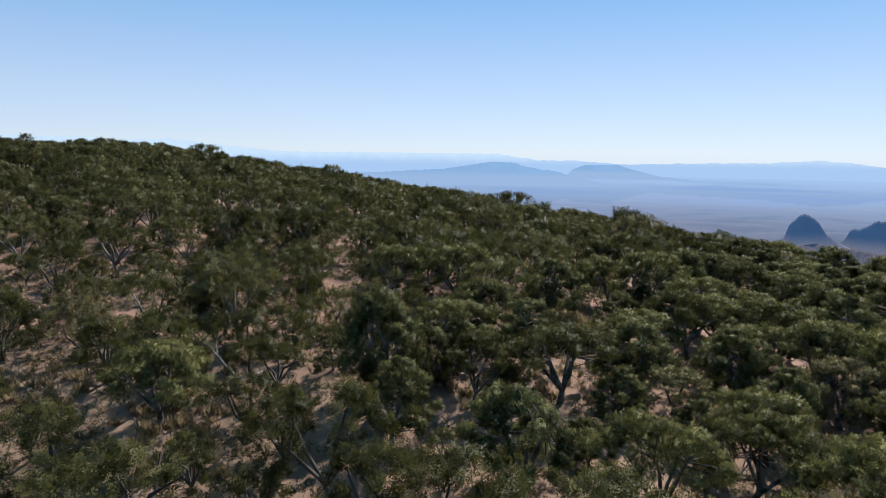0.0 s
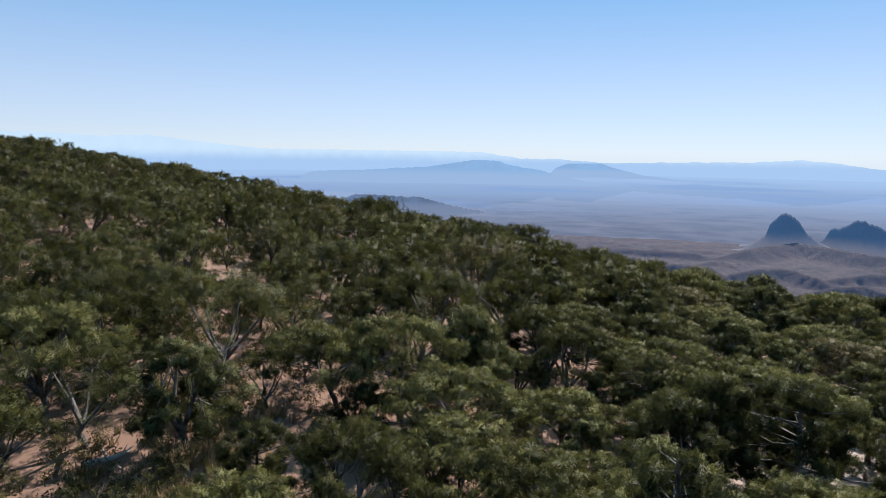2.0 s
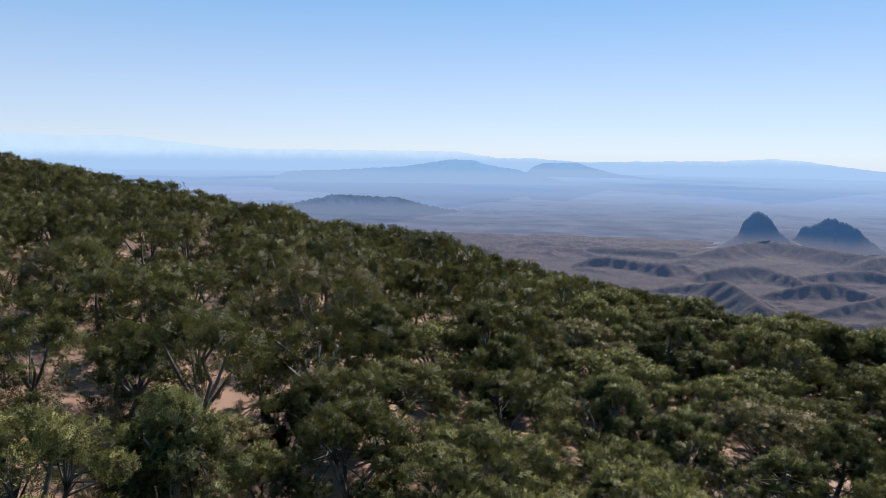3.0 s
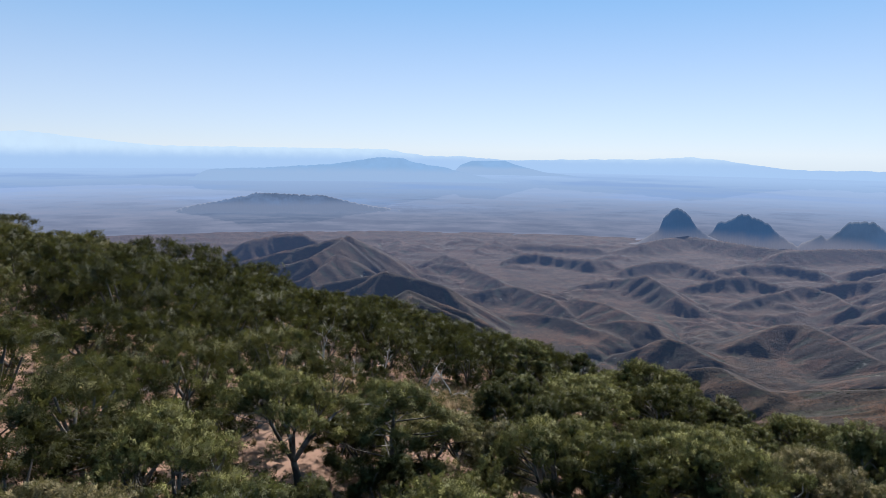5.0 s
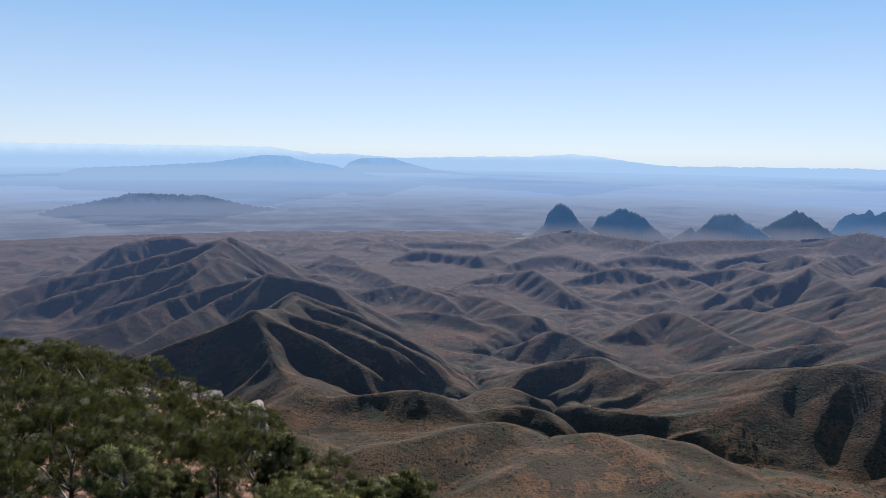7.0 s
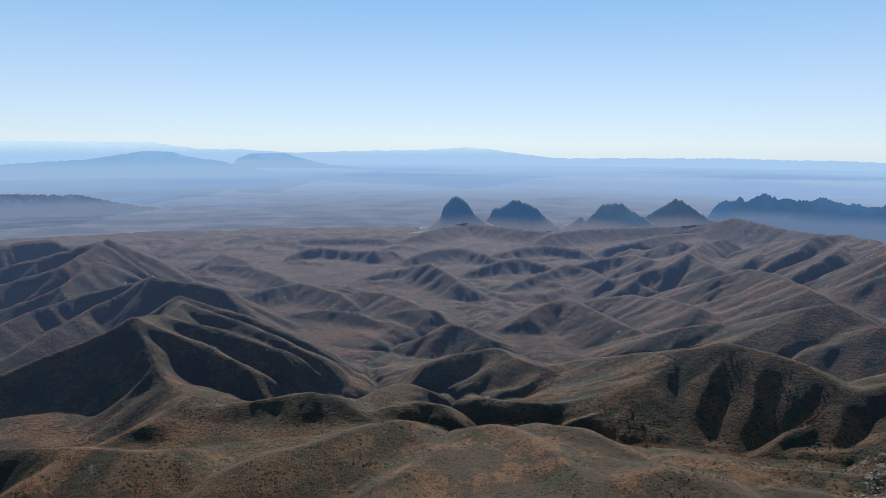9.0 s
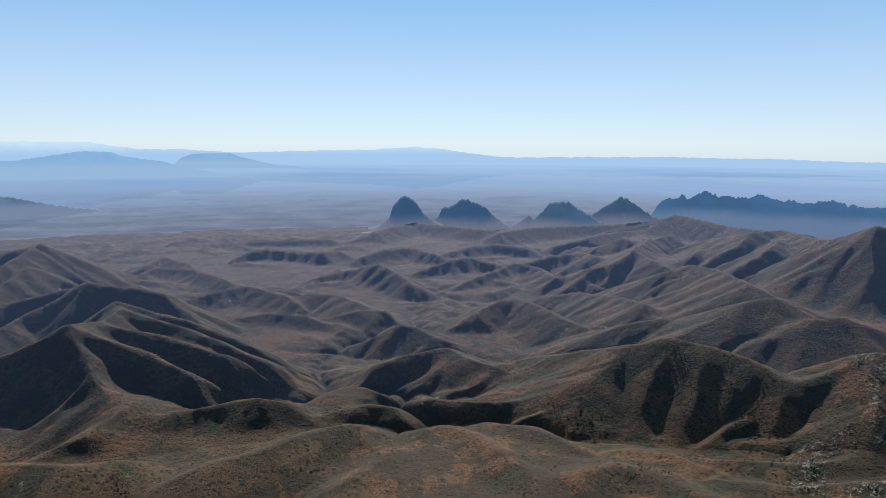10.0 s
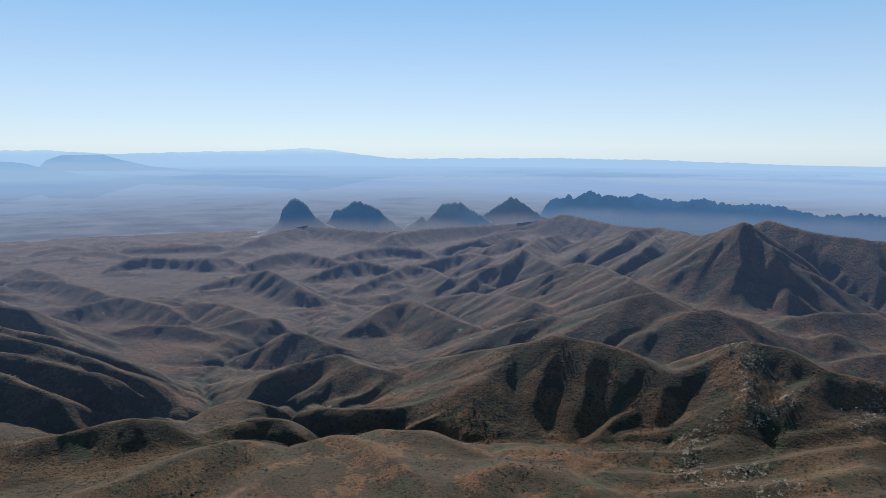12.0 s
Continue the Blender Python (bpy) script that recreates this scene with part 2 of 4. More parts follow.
def mesa_height(x, y):
    u, v = x / 100, y / 100
    z = -19.09 + 3.96 * u + 17.23 * v - 6.20 * u * u - 15.34 * u * v - 9.01 * v * v
    z = -upper(-z, 3.0, 3.0)
    z = z + 0.9 * fbm(x, y, 26.0, 5, 3)
    s = rim_distance(x, y) + 3.5 * fbm(x, y, 22.0, 11, 3)
    out = np.maximum(0.0, -s)
    z = z - 0.008 * np.clip(14 - s, 0, 30) ** 2
    step = 6.0 * np.floor(out / 5.0) + 6.0 * np.clip((out / 5.0 - np.floor(out / 5.0)) * 2.2, 0, 1)
    return np.maximum(z - np.minimum(step, 60) - np.maximum(0, out - 45) * 1.0 + 0.5 * fbm(x, y, 5.0, 17, 3) * (out > 0), -190.0)


xs, ys = np.arange(-240, 176, 1.7), np.arange(-70, 290, 1.7)
gx, gy = np.meshgrid(xs, ys)
gz = mesa_height(gx, gy)
ground = new("ground", mesh_of("ground", np.stack([gx, gy, gz], -1).reshape(-1, 3), grid_faces(len(ys), len(xs)), MAT_SOIL))
tagged(ground, "reddish stony mesa soil with dry grass patches", "ground", kind="structure")
ground.data.materials.append(MAT_ROCK)
out_face = (rim_distance(gx, gy) + 3.5 * fbm(gx, gy, 22.0, 11, 3))[:-1, :-1].ravel() < 1.0
ground.data.polygons.foreach_set("material_index", out_face.astype(np.int32))

# ---- the desert hills ----
FLOOR_R = [0, 150, 600, 1000, 1300, 1450, 1700, 2000, 2600, 3500, 5000, 8000, 12000, 30000, 60000]
FLOOR_Z = [-150, -190, -440, -570, -612, -632, -660, -722, -785, -845, -905, -1010, -1120, -1300, -1370]
table_r = np.concatenate([np.arange(10, 1500, 10), np.geomspace(1500, 8600, 200), np.geomspace(8650, 60000, 300)])
fall = -np.interp(table_r, FLOOR_R, FLOOR_Z) / table_r
LAST = 1500 * (8600 / 1500) ** 0.583
RISE = (0.1202 * LAST - 0.0228 * 4850) / (4850 - LAST)
table_q = np.where(table_r < 1500, table_r, np.where(table_r <= 8600, 1500 * (table_r / 1500) ** 0.583, (0.1202 + RISE) * LAST / (fall + RISE)))


def drawn_in(p):
    """Draws far land in towards the mesa, along the line of sight, so that all of it lies within five kilometres."""
    v = p - EYE
    r = np.maximum(np.hypot(v[..., 0], v[..., 1]), 1e-6)[..., None]
    return EYE + v * np.interp(r, table_r, table_q) / r


def crest(h, x, y, line, slope, top=14.0, join=8.0):
    """A ridge along a line of (x, y, z), rounded on top, with even flanks."""
    line = np.asarray(line, float)
    lo, hi = line.min(0), line.max(0)
    reach = 260 + 0.9 * (hi[2] + 900) / slope * 0.3
    cols = np.flatnonzero((x[0] > lo[0] - reach) & (x[0] < hi[0] + reach))
    rows = np.flatnonzero((y[:, 0] > lo[1] - reach) & (y[:, 0] < hi[1] + reach))
    if not len(cols) or not len(rows):
        return
    part = (slice(rows[0], rows[-1] + 1), slice(cols[0], cols[-1] + 1))
    x, y = (x + WARP[0])[part], (y + WARP[1])[part]
    best = np.full(x.shape, -1e9)
    for (ax, ay, az), (bx, by, bz) in zip(line[:-1], line[1:]):
        dx, dy = bx - ax, by - ay
        t = np.clip(((x - ax) * dx + (y - ay) * dy) / (dx * dx + dy * dy), 0, 1)
        d = np.hypot(x - ax - t * dx, y - ay - t * dy)
        best = np.maximum(best, az + (bz - az) * t - slope * (np.sqrt(d * d + top * top) - top))
    h[part] = upper(best, h[part], join)


WARP = [0.0, 0.0]


def main_ridges(ridge):
    """The ridges that make up the country below the mesa, the large ones first."""
    # the steep ridge with the dark flank, and the ridge behind it
    ridge([(-560, 1880, -690), (-370, 2050, -655), (-225, 2190, -622), (-140, 2250, -600), (10, 2295, -568), (155, 2310, -515)], 0.95, 8)
    ridge([(155, 2310, -515), (255, 2450, -550), (330, 2600, -550), (320, 2820, -580)], 0.62, 8)
    for a, b in (((155, 2310, -518), (300, 2190, -571)), ((235, 2420, -545), (400, 2300, -578)), ((330, 2590, -550), (480, 2420, -590)), ((330, 2750, -550), (520, 2600, -610))):
        ridge([a, b, (2 * b[0] - a[0] - 10, 2 * b[1] - a[1] - 60, 2 * b[2] - a[2] - 6)], 0.62, 10)
    ridge([(155, 2310, -515), (195, 2045, -598), (225, 1920, -620), (200, 1800, -625), (70, 1640, -620), (-75, 1490, -610)], 0.72, 10)
    ridge([(195, 2045, -600), (110, 1980, -650), (20, 1900, -690)], 0.7, 8)
    ridge([(225, 1920, -620), (320, 1750, -632), (400, 1640, -632)], 0.42, 24)
    ridge([(-660, 5600, -715), (-470, 5725, -695), (-255, 5740, -685), (-105, 5545, -735)], 0.6)
    # the broad dark hill with its two bowls
    ridge([(1065, 1560, -670), (1185, 1500, -640), (1335, 1405, -570), (1420, 1345, -520)], 0.40, 20)
    ridge([(1420, 1345, -520), (1480, 1290, -490), (1510, 1170, -490), (1530, 1065, -500), (1515, 965, -525)], 0.52, 22)
    ridge([(1480, 1290, -492), (1340, 1205, -560), (1185, 1120, -635)], 0.62, 14, 14.0)
    ridge([(1510, 1170, -494), (1370, 1090, -565), (1275, 1000, -630)], 0.62, 14, 14.0)
    ridge([(1420, 1345, -520), (1260, 1315, -570), (1165, 1305, -605), (1000, 1310, -640)], 0.36, 26, 14.0)
    # the rocky knob and its arms
    ridge([(1300, 985, -600), (1455, 970, -550), (1590, 940, -500), (1695, 890, -452), (1730, 795, -455), (1710, 720, -478), (1760, 590, -490)], 0.60, 10)
    ridge([(1690, 880, -452), (1520, 780, -510), (1410, 810, -565)], 0.52)
    ridge([(1695, 725, -485), (1575, 720, -510), (1430, 760, -550)], 0.52)
    # long low ledges
    for line in (
            [(1290, 965, -604), (1435, 825, -574), (1580, 720, -549), (1770, 610, -524)], [(1175, 990, -619), (1295, 805, -584), (1430, 705, -559), (1630, 560, -524)],
            [(1085, 940, -624), (1200, 745, -584), (1310, 670, -564), (1505, 520, -524)], [(1130, 725, -589), (1265, 580, -549), (1390, 485, -524)],
            [(1020, 690, -590), (1145, 570, -559), (1295, 450, -524)], [(900, 720, -592), (1010, 560, -560), (1150, 420, -524)]):
        ridge(line, 0.50, 5, 4.0)
    # the big peak and its neighbours
    ridge([(3390, 2360, -650), (3320, 1955, -430), (3165, 1665, -320), (3090, 1480, -415), (2990, 1320, -540), (2960, 1100, -620)], 0.62)
    ridge([(3165, 1665, -322), (2980, 1560, -440), (2830, 1480, -570), (2740, 1430, -650)], 0.60, 10)
    ridge([(3165, 1665, -330), (2930, 1700, -490), (2760, 1690, -620)], 0.60, 10)
    ridge([(3320, 1955, -432), (3080, 2000, -560), (2930, 2020, -680)], 0.62, 10)
    ridge([(3090, 1480, -400), (2920, 1330, -540), (2800, 1230, -650)], 0.60, 10)
    ridge([(3635, 1765, -355), (3600, 1490, -400), (3700, 1000, -420)], 0.5)
    ridge([(5320, 5400, -880), (5765, 4950, -700), (5680, 4250, -750), (5400, 3300, -700)], 0.40)
    ridge([(3565, 3880, -810), (3910, 3850, -688), (3965, 3480, -740), (4300, 3000, -690)], 0.42, 20)
    # the lesser hills, from near to far
    for line, slope, top in (
            ([(735, 5365, -875), (905, 5635, -855), (1015, 5260, -855), (1045, 4600, -865)], 0.34, 30),
            ([(770, 3915, -830), (940, 3955, -805), (1110, 3980, -800), (1225, 3690, -810), (1265, 3470, -835)], 0.34, 30),
            ([(1400, 5545, -900), (1550, 5650, -860), (1720, 5660, -845), (1915, 5455, -860), (2045, 5270, -840), (2240, 5365, -870), (2255, 5075, -900)], 0.5, 14),
            ([(1720, 4460, -875), (1910, 4365, -830), (2035, 4210, -780), (2050, 4000, -800), (2030, 3735, -830), (2085, 3660, -860)], 0.42, 12),
            ([(1220, 3670, -835), (1360, 3645, -805), (1450, 3495, -795), (1465, 3185, -790), (1445, 2845, -805)], 0.34, 26),
            ([(1260, 2615, -785), (1380, 2600, -745), (1420, 2535, -750), (1445, 2420, -765), (1490, 2370, -780)], 0.38, 18),
            ([(1635, 2585, -785), (1770, 2610, -745), (1935, 2670, -720), (2040, 2655, -720), (2010, 2470, -715), (1965, 2260, -720), (1945, 2075, -720)], 0.42, 30),
            ([(870, 2040, -725), (955, 2025, -700), (1090, 2025, -680), (1170, 1995, -665), (1235, 1980, -665), (1225, 1845, -660), (1250, 1730, -655), (1360, 1765, -665), (1455, 1770, -665)], 0.42, 16),
            ([(1090, 2025, -680), (995, 1995, -700), (915, 1975, -720)], 0.42, 14),
            ([(1235, 1980, -665), (1135, 1865, -690), (1065, 1840, -715)], 0.42, 14),
            ([(1250, 1730, -655), (1145, 1665, -675), (1080, 1705, -695)], 0.42, 14),
            ([(655, 1735, -670), (745, 1830, -675), (820, 1865, -680), (850, 1820, -675), (875, 1740, -675), (900, 1690, -680)], 0.6, 8),
            ([(900, 1655, -670), (935, 1570, -640), (980, 1460, -620), (1045, 1415, -620), (1120, 1400, -630), (1240, 1430, -655)], 0.55, 9),
            ([(220, 1825, -655), (275, 1750, -630), (330, 1720, -615), (405, 1705, -610), (470, 1695, -605), (520, 1660, -595), (560, 1650, -605), (590, 1610, -620), (615, 1540, -640)], 0.42, 26),
            ([(325, 1340, -585), (395, 1340, -580), (475, 1340, -570), (545, 1350, -570), (610, 1350, -570), (640, 1330, -590), (675, 1310, -615)], 0.42, 30),
            ([(650, 1580, -645), (700, 1570, -630), (755, 1570, -625), (795, 1535, -630), (810, 1465, -640)], 0.42, 22),
            ([(685, 1315, -620), (710, 1280, -590), (760, 1275, -580), (815, 1265, -580), (825, 1195, -575), (825, 1095, -570), (810, 1005, -565), (785, 930, -565)], 0.42, 26),
            ([(860, 1365, -625), (915, 1265, -595), (960, 1205, -590), (990, 1135, -595), (1005, 1065, -605)], 0.40, 22),
            ([(550, 1150, -570), (650, 1230, -585), (690, 1255, -595), (685, 1170, -590), (650, 1075, -580)], 0.42, 14),
            ([(1060, 1215, -635), (1150, 1165, -625), (1245, 1120, -625), (1290, 1025, -630), (1345, 960, -635), (1430, 900, -640)], 0.32, 14),
            ([(795, 945, -580), (890, 965, -575), (990, 970, -580), (1035, 900, -585), (1030, 815, -580)], 0.36, 16),
            ([(1030, 1075, -615), (1100, 1030, -605), (1150, 970, -605), (1185, 885, -610)], 0.36, 14),
            ([(2625, 2620, -745), (2695, 2505, -675), (2790, 2440, -615), (2875, 2370, -580), (2800, 2145, -565), (2610, 1850, -560), (2555, 1660, -590)], 0.40, 30),
            ([(2010, 1710, -635), (2075, 1610, -580), (2150, 1525, -520), (2225, 1485, -505), (2310, 1430, -540), (2335, 1325, -570)], 0.38, 24),
            ([(1825, 1930, -695), (1935, 1865, -645), (2025, 1790, -620)], 0.36, 24),
            ([(2455, 2980, -810), (2525, 2775, -760), (2445, 2440, -705), (2315, 2135, -670)], 0.4, 14),
            ([(1930, 1425, -620), (2000, 1350, -575), (2125, 1290, -525), (2205, 1245, -515), (2255, 1165, -540), (2315, 1090, -575)], 0.40, 26),
            ([(3090, 3515, -835), (3205, 3365, -755), (3530, 3430, -710), (3300, 3005, -680), (3220, 2750, -700)], 0.42, 16),
            ([(2415, 3720, -860), (2710, 3835, -830), (2975, 3935, -810), (3000, 3710, -815), (2850, 3355, -810)], 0.42, 16),
            ([(3220, 4195, -880), (3440, 4120, -820), (3590, 3965, -780), (3470, 3590, -775)], 0.42, 16),
            ([(2440, 4345, -880), (2680, 4365, -835), (2890, 4385, -830), (2990, 4165, -865)], 0.42, 14),
            ([(2800, 3155, -810), (3040, 3235, -740), (3170, 3175, -710), (3385, 3250, -660), (4055, 3725, -685)], 0.42, 14),
            ([(2990, 1390, -605), (3130, 1315, -585), (3205, 1215, -585), (3515, 1170, -600)], 0.34, 20),
            ([(2475, 1120, -565), (2605, 1045, -545), (2680, 950, -545), (3040, 920, -575)], 0.34, 20),
            ([(2325, 980, -590), (2375, 955, -555), (2425, 925, -575)], 0.5, 8),
            ([(2175, 885, -615), (2255, 830, -585), (2365, 750, -570)], 0.36, 16),
            ([(350, 2115, -710), (430, 1960, -670), (545, 1995, -670), (575, 1810, -645), (620, 1760, -660)], 0.40, 20),
            ([(-150, 1720, -635), (-65, 1665, -620), (30, 1545, -590), (115, 1470, -585), (190, 1475, -595)], 0.45, 14),
            ([(260, 1835, -615), (165, 1680, -610), (95, 1655, -630)], 0.5, 12),
            ([(680, 2180, -730), (810, 2215, -725), (900, 2145, -735)], 0.36, 16),
            ([(510, 4835, -865), (795, 5110, -840), (990, 4910, -840), (1115, 4470, -855)], 0.36, 24),
            ([(815, 4005, -845), (1065, 4100, -820), (1265, 3870, -815), (1430, 3655, -840)], 0.36, 24),
            ([(790, 3330, -820), (995, 3275, -790), (1145, 3130, -790), (1215, 2945, -810)], 0.36, 20),
            ([(1210, 3080, -810), (1375, 3055, -785), (1535, 3005, -790), (1625, 2885, -815)], 0.36, 20),
            ([(2725, 6290, -935), (3010, 6400, -885), (3380, 6655, -870), (3750, 6855, -870), (3895, 6495, -870), (4010, 6115, -870), (4155, 5810, -870)], 0.30, 30),
            ([(4080, 5700, -870), (4590, 5800, -860), (5145, 5795, -870), (5695, 5725, -880), (6310, 5765, -885)], 0.32, 24),
            ([(6685, 5965, -925), (7190, 6190, -870), (6875, 5620, -890), (6820, 5100, -910)], 0.36, 10),
            ([(4010, 3515, -740), (4230, 3295, -645), (3985, 2830, -540), (4325, 2835, -545), (3890, 2320, -515)], 0.38, 16),
            ([(4230, 3295, -645), (3585, 2925, -655), (3570, 3050, -725)], 0.42, 12),
            ([(3985, 2830, -540), (3660, 2720, -600), (3515, 2735, -660)], 0.42, 12),
            ([(4620, 2980, -585), (3595, 2430, -545), (3305, 2375, -610)], 0.42, 12),
            ([(4095, 4835, -880), (4405, 4795, -835), (4870, 4970, -835), (5405, 5100, -850)], 0.42, 12),
            ([(3600, 3725, -795), (3925, 3810, -755), (4310, 3935, -740), (4595, 4030, -730)], 0.42, 12),
            ([(2980, 4950, -890), (3335, 5070, -870), (3630, 5070, -865), (3775, 4840, -880)], 0.42, 12),
            ([(2235, 5030, -880), (2525, 5150, -850), (2795, 5180, -855), (2865, 4840, -875)], 0.42, 12),
            ([(1225, 7200, -955), (1465, 7230, -935), (1630, 6685, -930), (1955, 6630, -910), (2260, 6475, -905), (2535, 6355, -905)], 0.42, 10),
            ([(260, 3390, -585), (450, 3330, -615), (560, 3265, -645), (630, 3185, -705), (670, 2990, -740), (705, 2640, -765)], 0.5, 10),
            ([(290, 2745, -570), (380, 2710, -595), (475, 2695, -615), (550, 2690, -650), (625, 2660, -710), (695, 2600, -755)], 0.55, 8),
            ([(-630, 2915, -775), (-520, 3070, -755), (-395, 3205, -735), (-210, 3440, -705), (-10, 3570, -675), (175, 3505, -625), (290, 3400, -585)], 0.5, 9),
            ([(-280, 2805, -755), (-135, 3010, -720), (20, 3285, -685), (170, 3400, -635)], 0.5, 9),
            ([(-1190, 4030, -830), (-1095, 4250, -810), (-895, 4475, -765), (-565, 4460, -700), (-250, 4490, -630), (-25, 4550, -585), (115, 4640, -565)], 0.42, 10),
            ([(-905, 4115, -820), (-645, 4190, -760), (-345, 4135, -690), (-110, 4170, -630), (75, 4530, -575)], 0.42, 10),
            ([(-535, 3825, -805), (-295, 3820, -745), (-100, 3855, -685), (45, 4180, -620)], 0.42, 10),
            ([(115, 4640, -565), (210, 4470, -650), (335, 4360, -725), (480, 4445, -790)], 0.42, 10),
    ):
        near = math.hypot(*line[1][:2]) < 1900
        ridge(line, slope * (1.2 if near else 1.15), top * (0.7 if near else 0.6))


BROOK = [(1840, 3640), (1733, 3200), (1620, 2900), (1180, 2733), (948, 2480), (903, 2214), (826, 2013), (690, 1975), (560, 1880)]


def brook_distance(x, y):
    best = np.full(np.shape(x), 1e9)
    x, y = x + 14 * wave(x / 120, y / 120, 31), y + 14 * wave(x / 120, y / 120, 32)
    for (ax, ay), (bx, by) in zip(BROOK[:-1], BROOK[1:]):
        dx, dy = bx - ax, by - ay
        t = np.clip(((x - ax) * dx + (y - ay) * dy) / (dx * dx + dy * dy), 0, 1)
        best = np.minimum(best, np.hypot(x - ax - t * dx, y - ay - t * dy))
    return best


def country(x, y):
    """The lie of the land before water has cut it."""
    r = np.hypot(x - 60, y - 70)
    bearing = np.degrees(np.arctan2(x - 60, y - 70))
    z = np.interp(r, FLOOR_R, FLOOR_Z)
    z = z + 200 * np.clip((bearing - 38) / 18, 0, 1) * np.clip((r - 1700) / 900, 0, 1) * np.clip((7500 - r) / 3000, 0, 1)  # higher country round the big peak
    amp = np.interp(r, [0, 900, 2400, 3600, 5500, 7500, 9000], [4, 10, 26, 75, 110, 50, 0])
    z = z - 55 * np.clip((r - 1050) / 200, 0, 1) * np.clip((1850 - r) / 200, 0, 1)
    z = z - 42 * np.clip((r - 2100) / 500, 0, 1) * np.clip((7300 - r) / 1200, 0, 1)
    z = z + amp * fbm(x, y, 640, 60, 4, 0.5) + 9.0 * fbm(x, y, 150, 70, 4) + 3.0 * fbm(x, y, 62, 72, 2) + np.interp(r, [1900, 2800, 6500, 8300], [5, 36, 46, 6]) * fbm(x, y, 270, 75, 2)
    WARP[:] = [16 * fbm(x, y, 260, 80, 3), 16 * fbm(x, y, 260, 90, 3)]
    main_ridges(lambda line, slope, top=14.0, join=8.0: crest(z, x, y, line, slope, top, join))
    far = brook_distance(x, y)
    bed = np.interp(r, FLOOR_R, FLOOR_Z) - 34 + 0.26 * np.clip(far - 12, 0, 70) + 1.6 * np.maximum(0, far - 82)
    return -upper(-z, -bed, 12.0)


def worn(z, cell, rounds, reach, soften):
    """Lets water run over a square grid: fills hollows, follows the steepest way down, gathers the streams and cuts their beds."""
    ny, nx = z.shape
    steps = [(j, i) for j in (-1, 0, 1) for i in (-1, 0, 1) if i or j]
    gap = np.array([math.hypot(*s) for s in steps]) * cell
    offs = [j * nx + i for j, i in steps]
    edge = np.zeros(z.shape, bool)
    edge[0] = edge[-1] = edge[:, 0] = edge[:, -1] = True
    for turn in range(rounds):
        flat = z.ravel().tolist()
        done = edge.ravel().tolist()
        low = min(flat) - 1
        levels = [[] for _ in range(int((max(flat) - low) * 3) + 60)]
        for k in np.flatnonzero(edge.ravel()).tolist():
            levels[int((flat[k] - low) * 3)].append(k)
        to = list(range(nx * ny))
        for level in levels:  # from the lowest outlet upwards
            for k in level:
                v = flat[k]
                for o in offs:
                    q = k + o
                    if 0 <= q < nx * ny and not done[q]:
                        done[q] = True
                        to[q] = k
                        if flat[q] <= v:
                            flat[q] = v + 0.01
                        levels[int((flat[q] - low) * 3)].append(q)
        full = np.array(flat).reshape(ny, nx)
        drop = np.stack([(full[1:-1, 1:-1] - full[1 + j:ny - 1 + j, 1 + i:nx - 1 + i]) / d for (j, i), d in zip(steps, gap)])
        best = np.argmax(drop, 0)
        own = np.arange(nx * ny).reshape(ny, nx)[1:-1, 1:-1]
        aim = np.array(to).reshape(ny, nx)
        aim[1:-1, 1:-1] = np.where(drop.max(0) > 0, own + np.array(offs)[best], aim[1:-1, 1:-1])
        to = aim.ravel().tolist()
        order = np.argsort(full.ravel(), kind="stable").tolist()
        area = [cell * cell] * (nx * ny)
        for k in reversed(order):
            if to[k] != k:
                area[to[k]] += area[k]
        area = np.array(area)
        f = (reach / rounds * np.sqrt(np.minimum(area, 4e6)) / cell).tolist()
        for k in order:
            if to[k] != k:
                low = flat[to[k]]
                if flat[k] > low:
                    flat[k] = (flat[k] + f[k] * low) / (1 + f[k])
        z = np.array(flat).reshape(ny, nx)
        for _ in range(soften):  # soil creeps and rounds the tops
            p = np.pad(z, 1, mode="edge")
            z = z + 0.14 * (p[:-2, 1:-1] + p[2:, 1:-1] + p[1:-1, :-2] + p[1:-1, 2:] - 4 * z)
    return z, np.log10(area).reshape(ny, nx)


def spline(grid, u, v):
    """Smooth cubic values of a grid at column u and row v."""
    i, j = np.clip(np.floor(u).astype(int), 1, grid.shape[1] - 3), np.clip(np.floor(v).astype(int), 1, grid.shape[0] - 3)
    a, b = np.clip(u - i, 0, 1), np.clip(v - j, 0, 1)

    def weights(t):
        return ((1 - t) ** 3 / 6, (3 * t**3 - 6 * t**2 + 4) / 6, (-3 * t**3 + 3 * t**2 + 3 * t + 1) / 6, t**3 / 6)

    return sum(wy * sum(wx * grid[j + m - 1, i + n - 1] for n, wx in enumerate(weights(a))) for m, wy in enumerate(weights(b)))


def sheet(x0, x1, y0, y1, cell, rounds, reach, soften):
    """A worn piece of the country, as a way to ask for its height and its streams."""
    gx, gy = np.meshgrid(np.arange(x0, x1, cell, dtype=float), np.arange(y0, y1, cell, dtype=float))
    z, stream = worn(country(gx, gy), cell, rounds, reach, soften)
    return lambda x, y: (spline(z, (x - x0) / cell, (y - y0) / cell), spline(stream, (x - x0) / cell, (y - y0) / cell))


near_land = sheet(-1100, 2900, 250, 3500, 11, 5, 0.38, 1)
far_land = sheet(-2800, 8300, 0, 8900, 22, 5, 0.60, 0)


